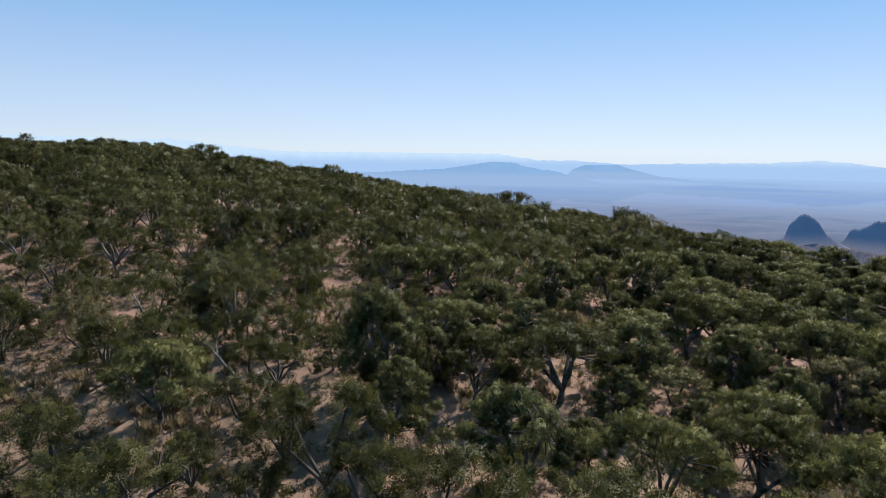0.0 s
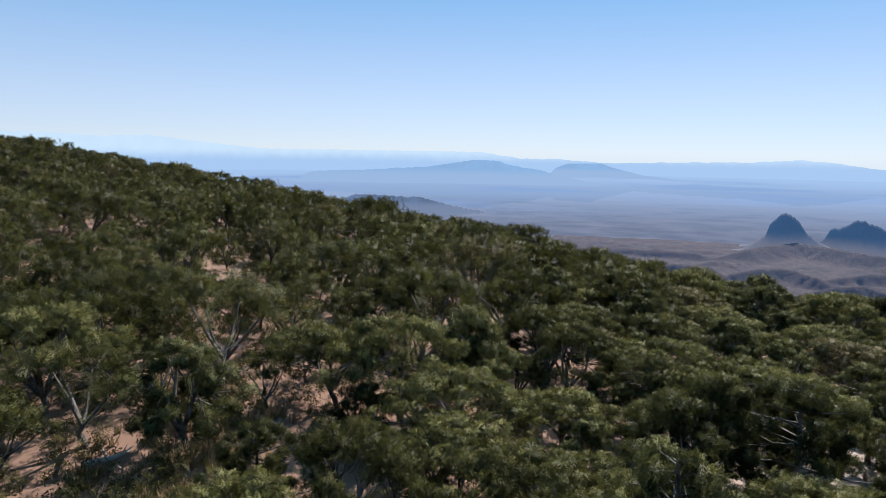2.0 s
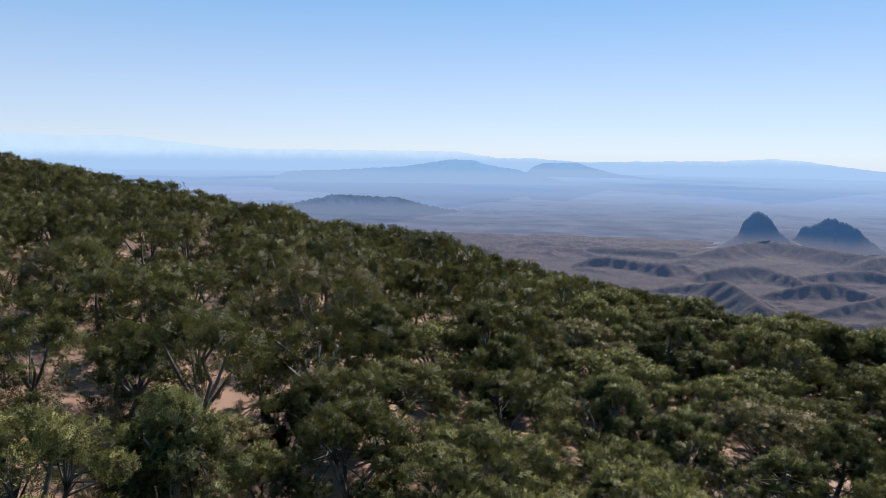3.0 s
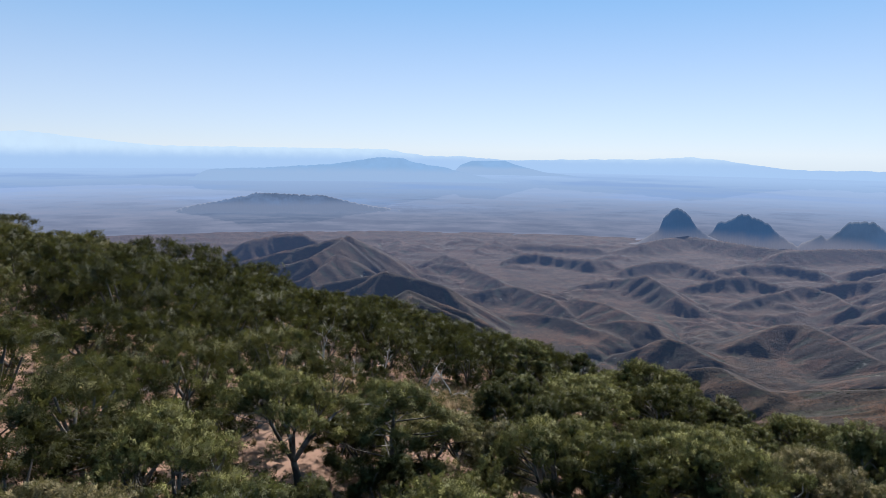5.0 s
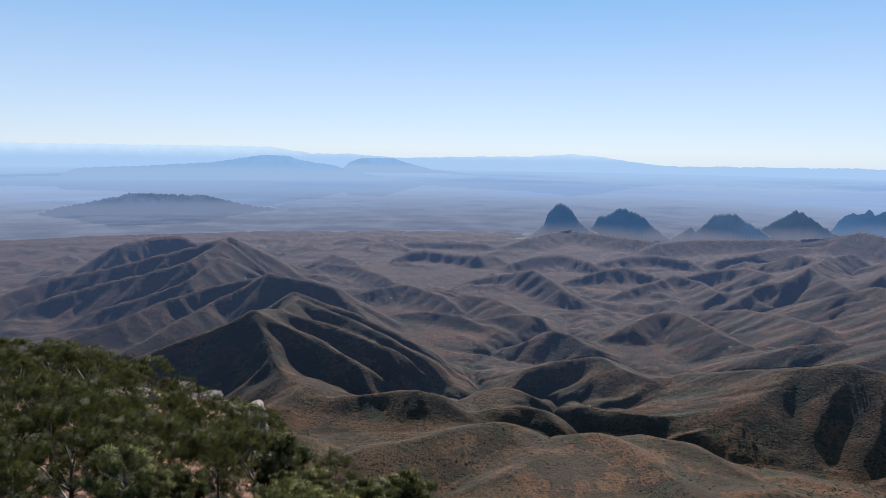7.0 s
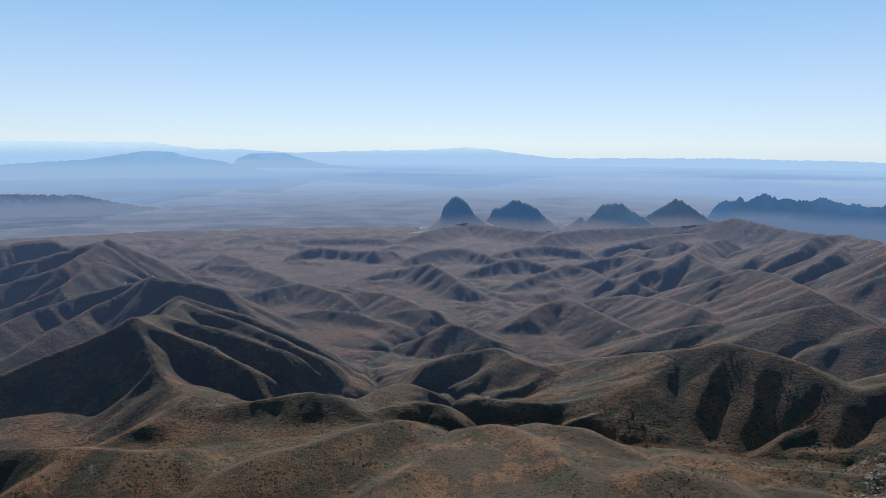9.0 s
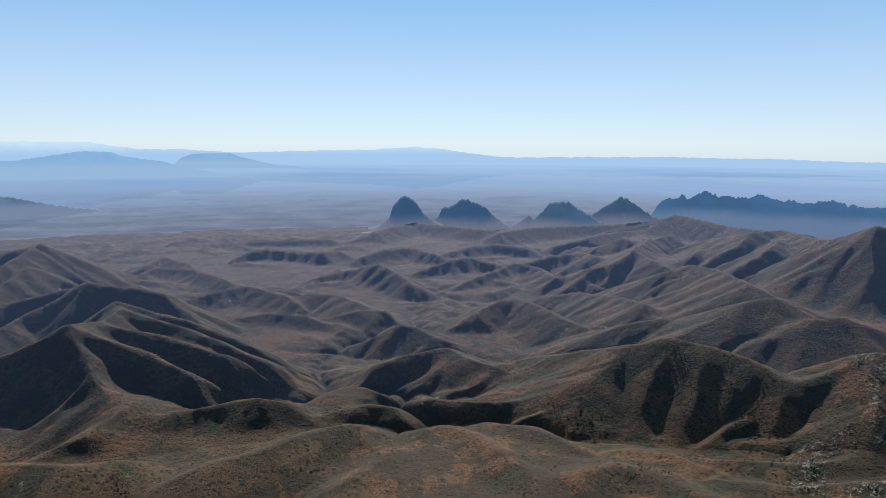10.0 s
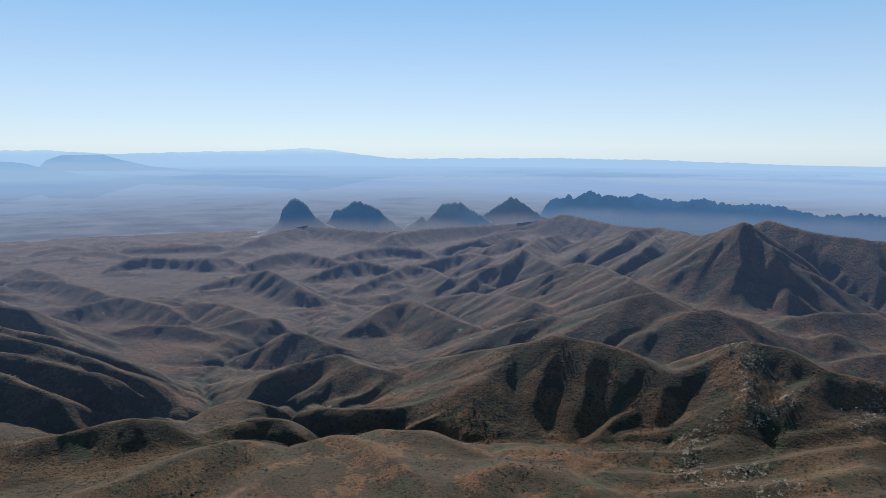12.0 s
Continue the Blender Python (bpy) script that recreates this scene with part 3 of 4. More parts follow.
def gullies(x, y, dx, dy, seed):
    """Waves that run across the slope, so that their troughs lead downhill, and their slopes."""
    ix, iy = np.floor(x), np.floor(y)
    fx, fy = x - ix, y - iy
    total = weight = gx = gy = 0.0
    for i in range(-1, 3):
        for j in range(-1, 3):
            a = lattice(ix + i, iy + j, seed)
            px, py = fx - i - 0.35 * np.cos(a), fy - j - 0.35 * np.sin(a)
            w = np.exp(-2.2 * (px * px + py * py))
            m = (px * dx + py * dy) * 2 * np.pi
            total, weight = total + np.cos(m) * w, weight + w
            sn = -np.sin(m) * w
            gx, gy = gx + sn * dx, gy + sn * dy
    return total / weight, gx / weight, gy / weight


def eroded(x, y, z, r, az):
    """Cuts branching gullies into the slopes of a grid in rows of distance and columns of azimuth."""
    zr, za = np.gradient(z, r[:, 0], axis=0), np.gradient(z, az[0], axis=1) / r
    sx, sy = zr * np.sin(az) + za * np.cos(az), zr * np.cos(az) - za * np.sin(az)
    steep = np.hypot(sx, sy) + 1e-6
    pull = np.clip(steep / 0.22, 0, 1) / steep
    hx, hy = sy * pull, -sx * pull
    cut, gx, gy, amp, f = 0.0, 0.0, 0.0, 1.0, 1.0
    for o in range(2):
        v, ax, ay = gullies(x * f / 150.0, y * f / 150.0, hx + 0.9 * gy, hy - 0.9 * gx, 700 + o)
        cut, gx, gy = cut + amp * (v - 0.6), gx + ax * amp * f * 0.55, gy + ay * amp * f * 0.55
        amp, f = amp * 0.30, f * 2.1
    depth = 4.6 * np.clip((steep - 0.06) / 0.30, 0, 1.1) * np.interp(r, [800, 1700, 2400, 5000, 8000], [0.4, 0.5, 0.8, 1.6, 1.0])
    return z + depth * cut, np.clip(-cut, 0, 2)


az = np.concatenate([np.linspace(-150, -24, 50, endpoint=False), np.linspace(-24, 76, 940), np.linspace(76, 150, 30)[1:]])
el = np.concatenate([np.linspace(math.atan(650 / 330.0), 0.53, 30, endpoint=False), np.linspace(0.53, math.atan(1025 / 8600.0), 420)])
rr = np.interp(el, [math.atan(1025 / 8600.0), math.atan(860 / 3000), math.atan(650 / 1000), math.atan(650 / 330.0)], [1025, 860, 650, 650]) / np.tan(el)
ga, gr = np.meshgrid(np.radians(az), rr)
hx, hy = EYE[0] + gr * np.sin(ga), EYE[1] + gr * np.cos(ga)
inner = np.clip((np.minimum(2850 - hx, 3450 - hy) / 400), 0, 1) * np.clip((hx + 1050) / 200, 0, 1)
(z1, s1), (z2, s2) = near_land(hx, hy), far_land(hx, hy)
hz, wash = z1 * inner + z2 * (1 - inner), np.clip((s1 * inner + s2 * (1 - inner) - 3.7) / 1.8, 0, 1)
wash = np.maximum(wash, np.clip(1.35 - brook_distance(hx, hy) / 26, 0, 1))
hz = hz + 0.8 * fbm(hx, hy, 38, 420, 3)
hz, trough = eroded(hx, hy, hz, gr, ga)
true = np.stack([hx, hy, hz], -1)
ledge = np.full(hx.shape, 1e9)
LEDGES = (((1660, 910), (1700, 880)), ((1690, 870), (1600, 825)), ((1600, 825), (1480, 775)), ((1430, 790), (1340, 830)), ((1580, 720), (1440, 740)), ((1320, 790), (1220, 740)), ((1710, 600), (1580, 590)), ((1310, 660), (1200, 690)), ((1265, 580), (1200, 600)))
for (ax, ay), (bx, by) in LEDGES:
    t = np.clip(((hx - ax) * (bx - ax) + (hy - ay) * (by - ay)) / ((bx - ax) ** 2 + (by - ay) ** 2), 0, 1)
    ledge = np.minimum(ledge, np.hypot(hx - ax - t * (bx - ax), hy - ay - t * (by - ay)))


def hill_sheet(name, label, rows, material):
    """A band of the hills."""
    p = true[rows].reshape(-1, 3)
    ob = new(name, mesh_of(name, drawn_in(p), grid_faces(true[rows].shape[0], true.shape[1]), material))
    add_attr(ob.data, "place", p, "FLOAT_VECTOR")
    add_attr(ob.data, "away", gr[rows])
    add_attr(ob.data, "wash", np.maximum(wash, np.clip(trough * 0.62, 0, 0.95))[rows])
    add_attr(ob.data, "rock", np.exp(-((ledge / 27.0) ** 2))[rows])
    return tagged(ob, label, "hills", kind="structure")


part_row = int(np.searchsorted(rr, 1500))
hill_sheet("ground", "dry brown desert hills with scrub and washes", slice(0, part_row + 1), MAT_HILL)
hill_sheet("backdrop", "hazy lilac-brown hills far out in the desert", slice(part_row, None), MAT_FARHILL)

# scrub dots and outcrops on the nearer slopes, past counting
g = np.random.default_rng(41)


def lumps(at, size, squash, jitter):
    """Small eight-sided lumps at many places, in one mesh."""
    n = len(at)
    tips = np.array([(1, 0, 0), (0, 1, 0), (-1, 0, 0), (0, -1, 0), (0, 0, 1), (0, 0, -1)], float)
    turn = g.uniform(0, 6.28, n)
    c, q = np.cos(turn)[:, None], np.sin(turn)[:, None]
    v = tips[None] * size[:, None, None] * g.uniform(1 - jitter, 1 + jitter, (n, 6, 1))
    v = np.stack([v[..., 0] * c - v[..., 1] * q, v[..., 0] * q + v[..., 1] * c, v[..., 2] * squash], -1)
    v = v + g.normal(0, 0.16 * jitter, v.shape) * size[:, None, None]
    f = np.array([(0, 1, 4), (1, 2, 4), (2, 3, 4), (3, 0, 4), (1, 0, 5), (2, 1, 5), (3, 2, 5), (0, 3, 5)])
    return drawn_in((v + at[:, None]).reshape(-1, 3)), (f[None] + 6 * np.arange(n)[:, None, None]).reshape(-1, 3)


a, r = np.radians(g.uniform(-20, 74, 26000)), np.sqrt(g.uniform(950**2, 2050**2, 26000))
x, y = EYE[0] + r * np.sin(a), EYE[1] + r * np.cos(a)
z, flow = near_land(x, y)
keep = fbm(x, y, 170, 610, 4) + 0.25 * (flow - 3.6) + g.normal(0, 0.16, len(x)) > 0.05
at = np.stack([x, y, z + 0.3], -1)[keep]
k = Mat("hill_scrub", 0.9)
k.color(k.mix(k.n.new("ShaderNodeNewGeometry").outputs["Random Per Island"], (0.016, 0.016, 0.007), (0.045, 0.041, 0.018)))
scrub = new("scrub", mesh_of("scrub", *lumps(at, g.uniform(0.9, 2.3, len(at)), 0.75, 0.35), k.m))
tagged(scrub, "dark dots of desert scrub on the brown hills", "scrub", kind="stuff")
ends = np.array(LEDGES, float)
pick = g.integers(0, len(ends), 1500)
t = g.random((1500, 1))
spot = ends[pick, 0] * t + ends[pick, 1] * (1 - t) + g.normal(0, 15, (1500, 2))
z, _ = near_land(spot[:, 0], spot[:, 1])
keep = fbm(spot[:, 0], spot[:, 1], 45, 640, 3) > 0.12
at = np.concatenate([spot, z[:, None] + 0.6], -1)[keep]
k = Mat("outcrop_rock", 0.9)
k.color(k.mix(k.noise(0.25, k.attr("place", "Vector"), 6, 0.7), (0.09, 0.075, 0.055), (0.27, 0.225, 0.175)))
v, f = lumps(at, g.uniform(0.8, 3.0, len(at)), 0.9, 0.5)
outcrop = new("outcrops", mesh_of("outcrops", v, f, k.m, False))
add_attr(outcrop.data, "place", v, "FLOAT_VECTOR")
tagged(outcrop, "pale broken limestone outcrops along the hill ledges", "rocks", kind="stuff")

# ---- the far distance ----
k = Mat("hazed_plain", 1.0)  # haze before it is painted in as emission, paler with distance
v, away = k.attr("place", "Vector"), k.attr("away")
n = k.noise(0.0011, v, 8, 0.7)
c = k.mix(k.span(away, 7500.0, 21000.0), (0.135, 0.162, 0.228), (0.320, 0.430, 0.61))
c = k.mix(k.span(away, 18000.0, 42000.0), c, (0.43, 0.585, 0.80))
# patches of bluer haze, painted by noise
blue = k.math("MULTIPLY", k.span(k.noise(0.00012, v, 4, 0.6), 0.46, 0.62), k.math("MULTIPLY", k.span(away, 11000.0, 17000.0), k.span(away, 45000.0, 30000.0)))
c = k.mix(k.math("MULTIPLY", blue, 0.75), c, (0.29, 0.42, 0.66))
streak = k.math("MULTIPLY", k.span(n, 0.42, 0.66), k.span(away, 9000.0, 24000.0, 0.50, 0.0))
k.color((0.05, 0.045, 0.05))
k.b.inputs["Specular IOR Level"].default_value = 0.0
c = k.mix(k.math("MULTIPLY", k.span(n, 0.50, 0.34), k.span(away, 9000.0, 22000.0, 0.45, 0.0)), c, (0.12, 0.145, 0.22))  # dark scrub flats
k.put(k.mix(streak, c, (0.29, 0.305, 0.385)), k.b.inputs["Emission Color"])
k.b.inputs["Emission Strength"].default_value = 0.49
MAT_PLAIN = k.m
pel = np.linspace(math.atan(1025 / 8600.0) + 0.022, math.atan(1370 / 60000.0), 90)
prr = np.interp(pel, [math.atan(1370 / 60000.0), math.atan(1120 / 12000), math.atan(1025 / 8600.0)], [1370, 1120, 1025]) / np.tan(pel)
paz = np.linspace(-150, 150, 500)
ga, gr = np.meshgrid(np.radians(paz), prr)
px, py = EYE[0] + gr * np.sin(ga), EYE[1] + gr * np.cos(ga)
pz = np.interp(gr, [6000, 8000, 12000, 30000, 60000], [-960, -1010, -1120, -1300, -1370]) + np.interp(gr, [6000, 8600, 9500, 60000], [2, 6, 16, 0]) * fbm(px, py, 1500, 500, 4) - 30 * np.clip((8700 - gr) / 500, 0, 1)
true = np.stack([px, py, pz], -1).reshape(-1, 3)
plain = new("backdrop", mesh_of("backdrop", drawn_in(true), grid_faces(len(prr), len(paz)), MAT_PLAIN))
add_attr(plain.data, "place", true, "FLOAT_VECTOR")
add_attr(plain.data, "away", gr)
tagged(plain, "hazy blue desert plain out to the horizon", "plain", kind="structure")

VIEW = np.array([92.7, 95.0, -1.6])


def far_mountain(name, label, outline, foot, dist, depth, material, seed, rough=0.12, group="", spike=0.0):
    """A far mountain: an outline of (azimuth, height) in degrees over a foot at another height, rounded towards and away from us."""
    a = np.linspace(outline[0][0], outline[-1][0], max(24, int((outline[-1][0] - outline[0][0]) * 22)))
    tops = np.interp(a, [o[0] for o in outline], [o[1] for o in outline])
    tops = tops + spike * (np.abs(wave(a * 0.8, 0 * a + seed + 0.4, seed)) * 2 - 0.5 + 0.9 * wave(a * 2.3, 0 * a + seed + 0.3, seed + 1) + 0.4 * wave(a * 6.1, 0 * a + seed + 0.3, seed + 2))
    end = np.clip(np.minimum(a - a[0], a[-1] - a) / (0.10 * (a[-1] - a[0])), 0, 1)
    tops = foot + (tops - foot) * end * end * (3 - 2 * end)
    u = np.linspace(-1, 1, 15)
    aa, uu = np.meshgrid(a, u)
    tt = np.meshgrid(tops, u)[0]
    shape = np.clip(1 - np.abs(uu) ** 1.4, 0, 1)
    bump = fbm(aa * 2.3, uu * 2.0 + seed, 1.0, seed, 4)
    ridges = fbm(aa * 3.1 + uu * 0.6, 0 * uu + seed, 1.0, seed + 3, 3)
    e = foot + (tt - foot) * shape * (1 + rough * bump * (1 - shape)) + rough * (tt - foot) * ridges * (0.30 + shape * (1 - shape) * 2.0)
    d = dist + depth * uu
    ra, re = np.radians(aa), np.radians(e)
    p = VIEW + np.stack([np.sin(ra) * d, np.cos(ra) * d, np.tan(re) * d], -1)
    p = p.reshape(-1, 3)
    # keep its depth when it is drawn in, so that it stays a solid mountain
    mid = VIEW + np.stack([np.sin(ra) * dist, np.cos(ra) * dist, np.tan(re) * dist], -1).reshape(-1, 3)
    q = drawn_in(mid)
    way = (mid - EYE) / np.linalg.norm(mid - EYE, axis=-1, keepdims=True)
    q = q + way * (uu.reshape(-1, 1) * 0.5 * (np.interp(dist + depth, table_r, table_q) - np.interp(dist - depth, table_r, table_q))) * np.array([1, 1, 0])
    me = mesh_of(name, q, grid_faces(len(u), len(a)), material)
    add_attr(me, "place", p, "FLOAT_VECTOR")
    add_attr(me, "rise", (e - foot) / (max(tops) - foot))
    return tagged(new(name, me), label, "mountain", group)


MAT_BUTTE = painted_haze_material("hazed_butte_rock", (0.046, 0.043, 0.042), 0.090, (0.36, 0.84, 1.75), (0.155, 0.160, 0.205))
MAT_PEAK = painted_haze_material("hazed_peak_rock", (0.055, 0.050, 0.046), 0.105, (0.48, 0.88, 1.60), (0.165, 0.168, 0.215), 2.5)
MAT_JAG = painted_haze_material("hazed_range_rock", (0.045, 0.046, 0.05), 0.135, (0.40, 0.88, 1.70), (0.135, 0.185, 0.29), 2.0)
MAT_RANGE = painted_haze_material("far_range", (0.01, 0.012, 0.015), 0.42, (0.68, 1.08, 1.60), (0.345, 0.475, 0.655), 0.7)
MAT_HORIZON = painted_haze_material("horizon_range", (0.008, 0.01, 0.012), 0.61, (1.04, 1.28, 1.45), (0.42, 0.58, 0.785), 0.25)
MAT_LOWHILL = painted_haze_material("low_hill", (0.085, 0.075, 0.07), 0.20, (0.62, 0.88, 1.40), (0.180, 0.218, 0.305), 4.0)
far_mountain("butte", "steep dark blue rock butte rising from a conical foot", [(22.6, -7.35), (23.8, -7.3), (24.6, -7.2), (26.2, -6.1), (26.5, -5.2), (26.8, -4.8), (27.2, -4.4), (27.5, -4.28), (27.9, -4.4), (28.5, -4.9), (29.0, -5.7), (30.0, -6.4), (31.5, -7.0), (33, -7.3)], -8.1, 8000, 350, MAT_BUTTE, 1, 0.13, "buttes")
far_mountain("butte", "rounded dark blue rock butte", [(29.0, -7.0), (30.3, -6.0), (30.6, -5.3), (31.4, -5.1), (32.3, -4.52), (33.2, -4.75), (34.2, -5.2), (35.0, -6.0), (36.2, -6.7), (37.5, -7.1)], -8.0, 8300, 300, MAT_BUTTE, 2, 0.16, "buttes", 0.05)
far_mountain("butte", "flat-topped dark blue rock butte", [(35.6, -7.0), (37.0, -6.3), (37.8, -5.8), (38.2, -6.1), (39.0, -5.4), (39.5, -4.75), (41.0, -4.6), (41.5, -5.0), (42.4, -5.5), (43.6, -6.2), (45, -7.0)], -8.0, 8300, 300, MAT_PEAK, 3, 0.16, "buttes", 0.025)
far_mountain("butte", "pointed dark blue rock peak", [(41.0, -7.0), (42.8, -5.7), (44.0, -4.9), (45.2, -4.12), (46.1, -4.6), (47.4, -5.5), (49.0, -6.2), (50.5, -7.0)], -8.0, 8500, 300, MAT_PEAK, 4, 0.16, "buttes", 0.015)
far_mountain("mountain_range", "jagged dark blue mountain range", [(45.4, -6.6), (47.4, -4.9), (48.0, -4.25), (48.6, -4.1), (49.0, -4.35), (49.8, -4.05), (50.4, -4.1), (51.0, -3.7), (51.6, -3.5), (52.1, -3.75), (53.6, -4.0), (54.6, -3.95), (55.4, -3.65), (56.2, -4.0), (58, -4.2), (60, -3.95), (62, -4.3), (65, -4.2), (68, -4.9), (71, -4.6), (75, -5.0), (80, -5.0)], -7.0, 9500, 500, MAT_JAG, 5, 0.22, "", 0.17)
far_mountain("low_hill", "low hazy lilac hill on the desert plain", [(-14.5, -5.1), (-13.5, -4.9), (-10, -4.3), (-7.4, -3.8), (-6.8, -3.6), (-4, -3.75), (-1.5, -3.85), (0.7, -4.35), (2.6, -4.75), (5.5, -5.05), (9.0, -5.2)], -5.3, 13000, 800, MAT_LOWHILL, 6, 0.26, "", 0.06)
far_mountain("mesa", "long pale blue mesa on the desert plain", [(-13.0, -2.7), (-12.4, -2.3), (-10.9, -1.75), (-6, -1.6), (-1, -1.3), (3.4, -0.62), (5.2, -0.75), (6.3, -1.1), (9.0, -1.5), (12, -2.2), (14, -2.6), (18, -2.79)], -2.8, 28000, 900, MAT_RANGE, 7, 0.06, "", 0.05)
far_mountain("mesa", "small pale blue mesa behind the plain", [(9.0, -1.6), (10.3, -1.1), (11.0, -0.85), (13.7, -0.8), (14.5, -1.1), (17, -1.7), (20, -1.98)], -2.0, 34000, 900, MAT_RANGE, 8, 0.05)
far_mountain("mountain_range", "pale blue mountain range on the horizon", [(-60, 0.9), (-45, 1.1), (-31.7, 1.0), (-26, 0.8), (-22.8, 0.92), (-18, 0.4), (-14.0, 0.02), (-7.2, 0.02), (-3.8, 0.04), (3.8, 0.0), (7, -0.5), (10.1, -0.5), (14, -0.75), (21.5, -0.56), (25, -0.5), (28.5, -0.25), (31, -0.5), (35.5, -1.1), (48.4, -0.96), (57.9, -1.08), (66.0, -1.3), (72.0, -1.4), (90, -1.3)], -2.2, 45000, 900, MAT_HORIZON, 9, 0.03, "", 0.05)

# ---- trees ----


def frame_of(d):
    d = d / np.linalg.norm(d)
    a = np.cross(d, (0.3, 0.9, 0.2))
    a = a / np.linalg.norm(a)
    return a, np.cross(d, a)


def tube(points, radii, sides=5):
    """A bent, tapering limb: vertices and quads."""
    points = np.asarray(points, float)
    v, f = [], []
    ang = np.arange(sides) * 2 * np.pi / sides
    for i, (p, r) in enumerate(zip(points, radii)):
        d = points[min(i + 1, len(points) - 1)] - points[max(i - 1, 0)]
        a, b = frame_of(d)
        v.append(p + r * (np.cos(ang)[:, None] * a + np.sin(ang)[:, None] * b))
    n = len(points)
    for i in range(n - 1):
        for j in range(sides):
            q = (j + 1) % sides
            f.append((i * sides + j, i * sides + q, (i + 1) * sides + q, (i + 1) * sides + j))
    return np.concatenate(v), np.array(f)


def joined(pieces):
    v, f, n = [], [], 0
    for a, b in pieces:
        v.append(a), f.append(b + n)
        n += len(a)
    return np.concatenate(v), np.concatenate(f)


SHAPES = {  # height, crown width, height of the crown's foot, clump flatness, clumps
    "oak": (4.0, 4.9, 1.0, 0.60, 50),
    "juniper": (3.9, 3.9, 0.7, 0.72, 40),
    "pinyon": (4.1, 4.4, 0.9, 0.6, 44),
}


def skeleton_of(rng, kind):
    """Limbs and clump centres of one tree: a short trunk, a few crooked limbs, many boughs."""
    height, width, foot, flat, clumps = SHAPES[kind]
    lean = rng.normal(0, 0.10, 2)
    limbs, ends = [], []
    fork = foot * rng.uniform(0.6, 0.95)
    top = np.array([lean[0] * fork, lean[1] * fork, fork])
    limbs.append((np.array([(0, 0, -0.5), (0.06, 0.03, 0.1), top * 0.6 + rng.normal(0, 0.06, 3), top]), [0.21, 0.16, 0.14, 0.12], 6))
    stems = []
    if kind == "pinyon":
        tip = np.array([lean[0] * height, lean[1] * height, height])
        mid = top * 0.5 + tip * 0.5 + rng.normal(0, 0.1, 3)
        limbs.append((np.array([top, mid, tip]), [0.12, 0.08, 0.02], 5))
    else:
        count = rng.integers(4, 7)
        for i in range(count):
            a = i * 2 * math.pi / count + rng.uniform(-0.5, 0.5)
            q = rng.uniform(0.32, 0.62) * width / 2
            end = np.array([q * math.cos(a), q * math.sin(a), fork + (height - fork) * rng.uniform(0.45, 0.75)])
            mid = top * 0.5 + end * 0.5 + rng.normal(0, 0.16, 3)
            limbs.append((np.array([top, mid, end]), [0.10, 0.075, 0.045], 5))
            stems.append((top, mid, end))
    skew = rng.uniform(0.75, 1.25, 2)
    for i in range(clumps):
        a = i * 2.399 + rng.uniform(-0.6, 0.6)
        w = (i + 0.5) / clumps
        if kind == "oak":
            q = math.sqrt(rng.uniform(0.02, 1.0))
            rad, up = q * width / 2 * rng.uniform(0.75, 1.15), foot + (height - foot) * (0.97 - 0.66 * q**2.4 * rng.uniform(0.4, 1.2))
        elif kind == "juniper":
            rad, up = width / 2 * math.sin(math.pi * (0.18 + 0.76 * w)) * rng.uniform(0.5, 1.1), foot + (height - foot) * (0.04 + 0.92 * w)
        else:
            rad, up = width / 2 * math.sin(math.pi * (0.30 + 0.62 * w)) * rng.uniform(0.35, 1.15), foot + (height - foot) * w
        end = np.array([rad * math.cos(a) * skew[0] + lean[0] * up, rad * math.sin(a) * skew[1] + lean[1] * up, up])
        ends.append(end)
        if kind == "pinyon":
            start = top + (tip - top) * np.clip((up - 0.2 * rad - fork) / (height - fork), 0, 0.95)
        else:
            near = min(stems, key=lambda st: np.linalg.norm(st[2] - end))
            f = rng.uniform(0.2, 1.0)
            start = near[1] * (1 - f) + near[2] * f
        mid = start * 0.45 + end * 0.55 + rng.normal(0, 0.12, 3)
        limbs.append((np.array([start, mid, end]), [0.036, 0.026, 0.010], 3))
    return limbs, np.array(ends)


def leaves(rng, ends, kind, count, size):
    """Pointed sprigs round the clump centres."""
    flat = SHAPES[kind][3]
    reach = {"oak": 0.58, "juniper": 0.47, "pinyon": 0.46}[kind]
    which = rng.integers(0, len(ends), count)
    scale = rng.uniform(0.6, 1.25, len(ends))
    off = rng.normal(0, 1, (count, 3))
    off /= np.linalg.norm(off, axis=1, keepdims=True)
    off *= (rng.uniform(0.15, 1.0, count) ** 0.45)[:, None] * reach * scale[which][:, None]
    off[:, 2] *= flat
    centre = ends[which] + off
    d = off + rng.normal(0, 0.45, (count, 3)) + np.array([0, 0, 0.25])
    d /= np.linalg.norm(d, axis=1, keepdims=True)
    side = np.cross(d, rng.normal(0, 1, (count, 3)))
    side /= np.linalg.norm(side, axis=1, keepdims=True)
    s = (size * rng.uniform(0.6, 1.35, count))[:, None]
    v = np.stack([centre - d * s * 0.8 - side * s * 0.85, centre - d * s * 0.8 + side * s * 0.85, centre + d * s * 0.95], 1).reshape(-1, 3)
    out = off / np.linalg.norm(off, axis=1, keepdims=True) * 0.8 + np.array([0, 0, 0.2])  # sprigs shade as the outside of their clump
    flip = np.einsum("ij,ij->i", np.cross(v[1::3] - v[0::3], v[2::3] - v[0::3]), out) < 0
    f = np.arange(count * 3).reshape(-1, 3)
    f[flip] = f[flip][:, ::-1]
    out = out + rng.normal(0, 0.22, (count, 3))
    return v, f, np.repeat(out / np.linalg.norm(out, axis=1, keepdims=True), 3, axis=0)


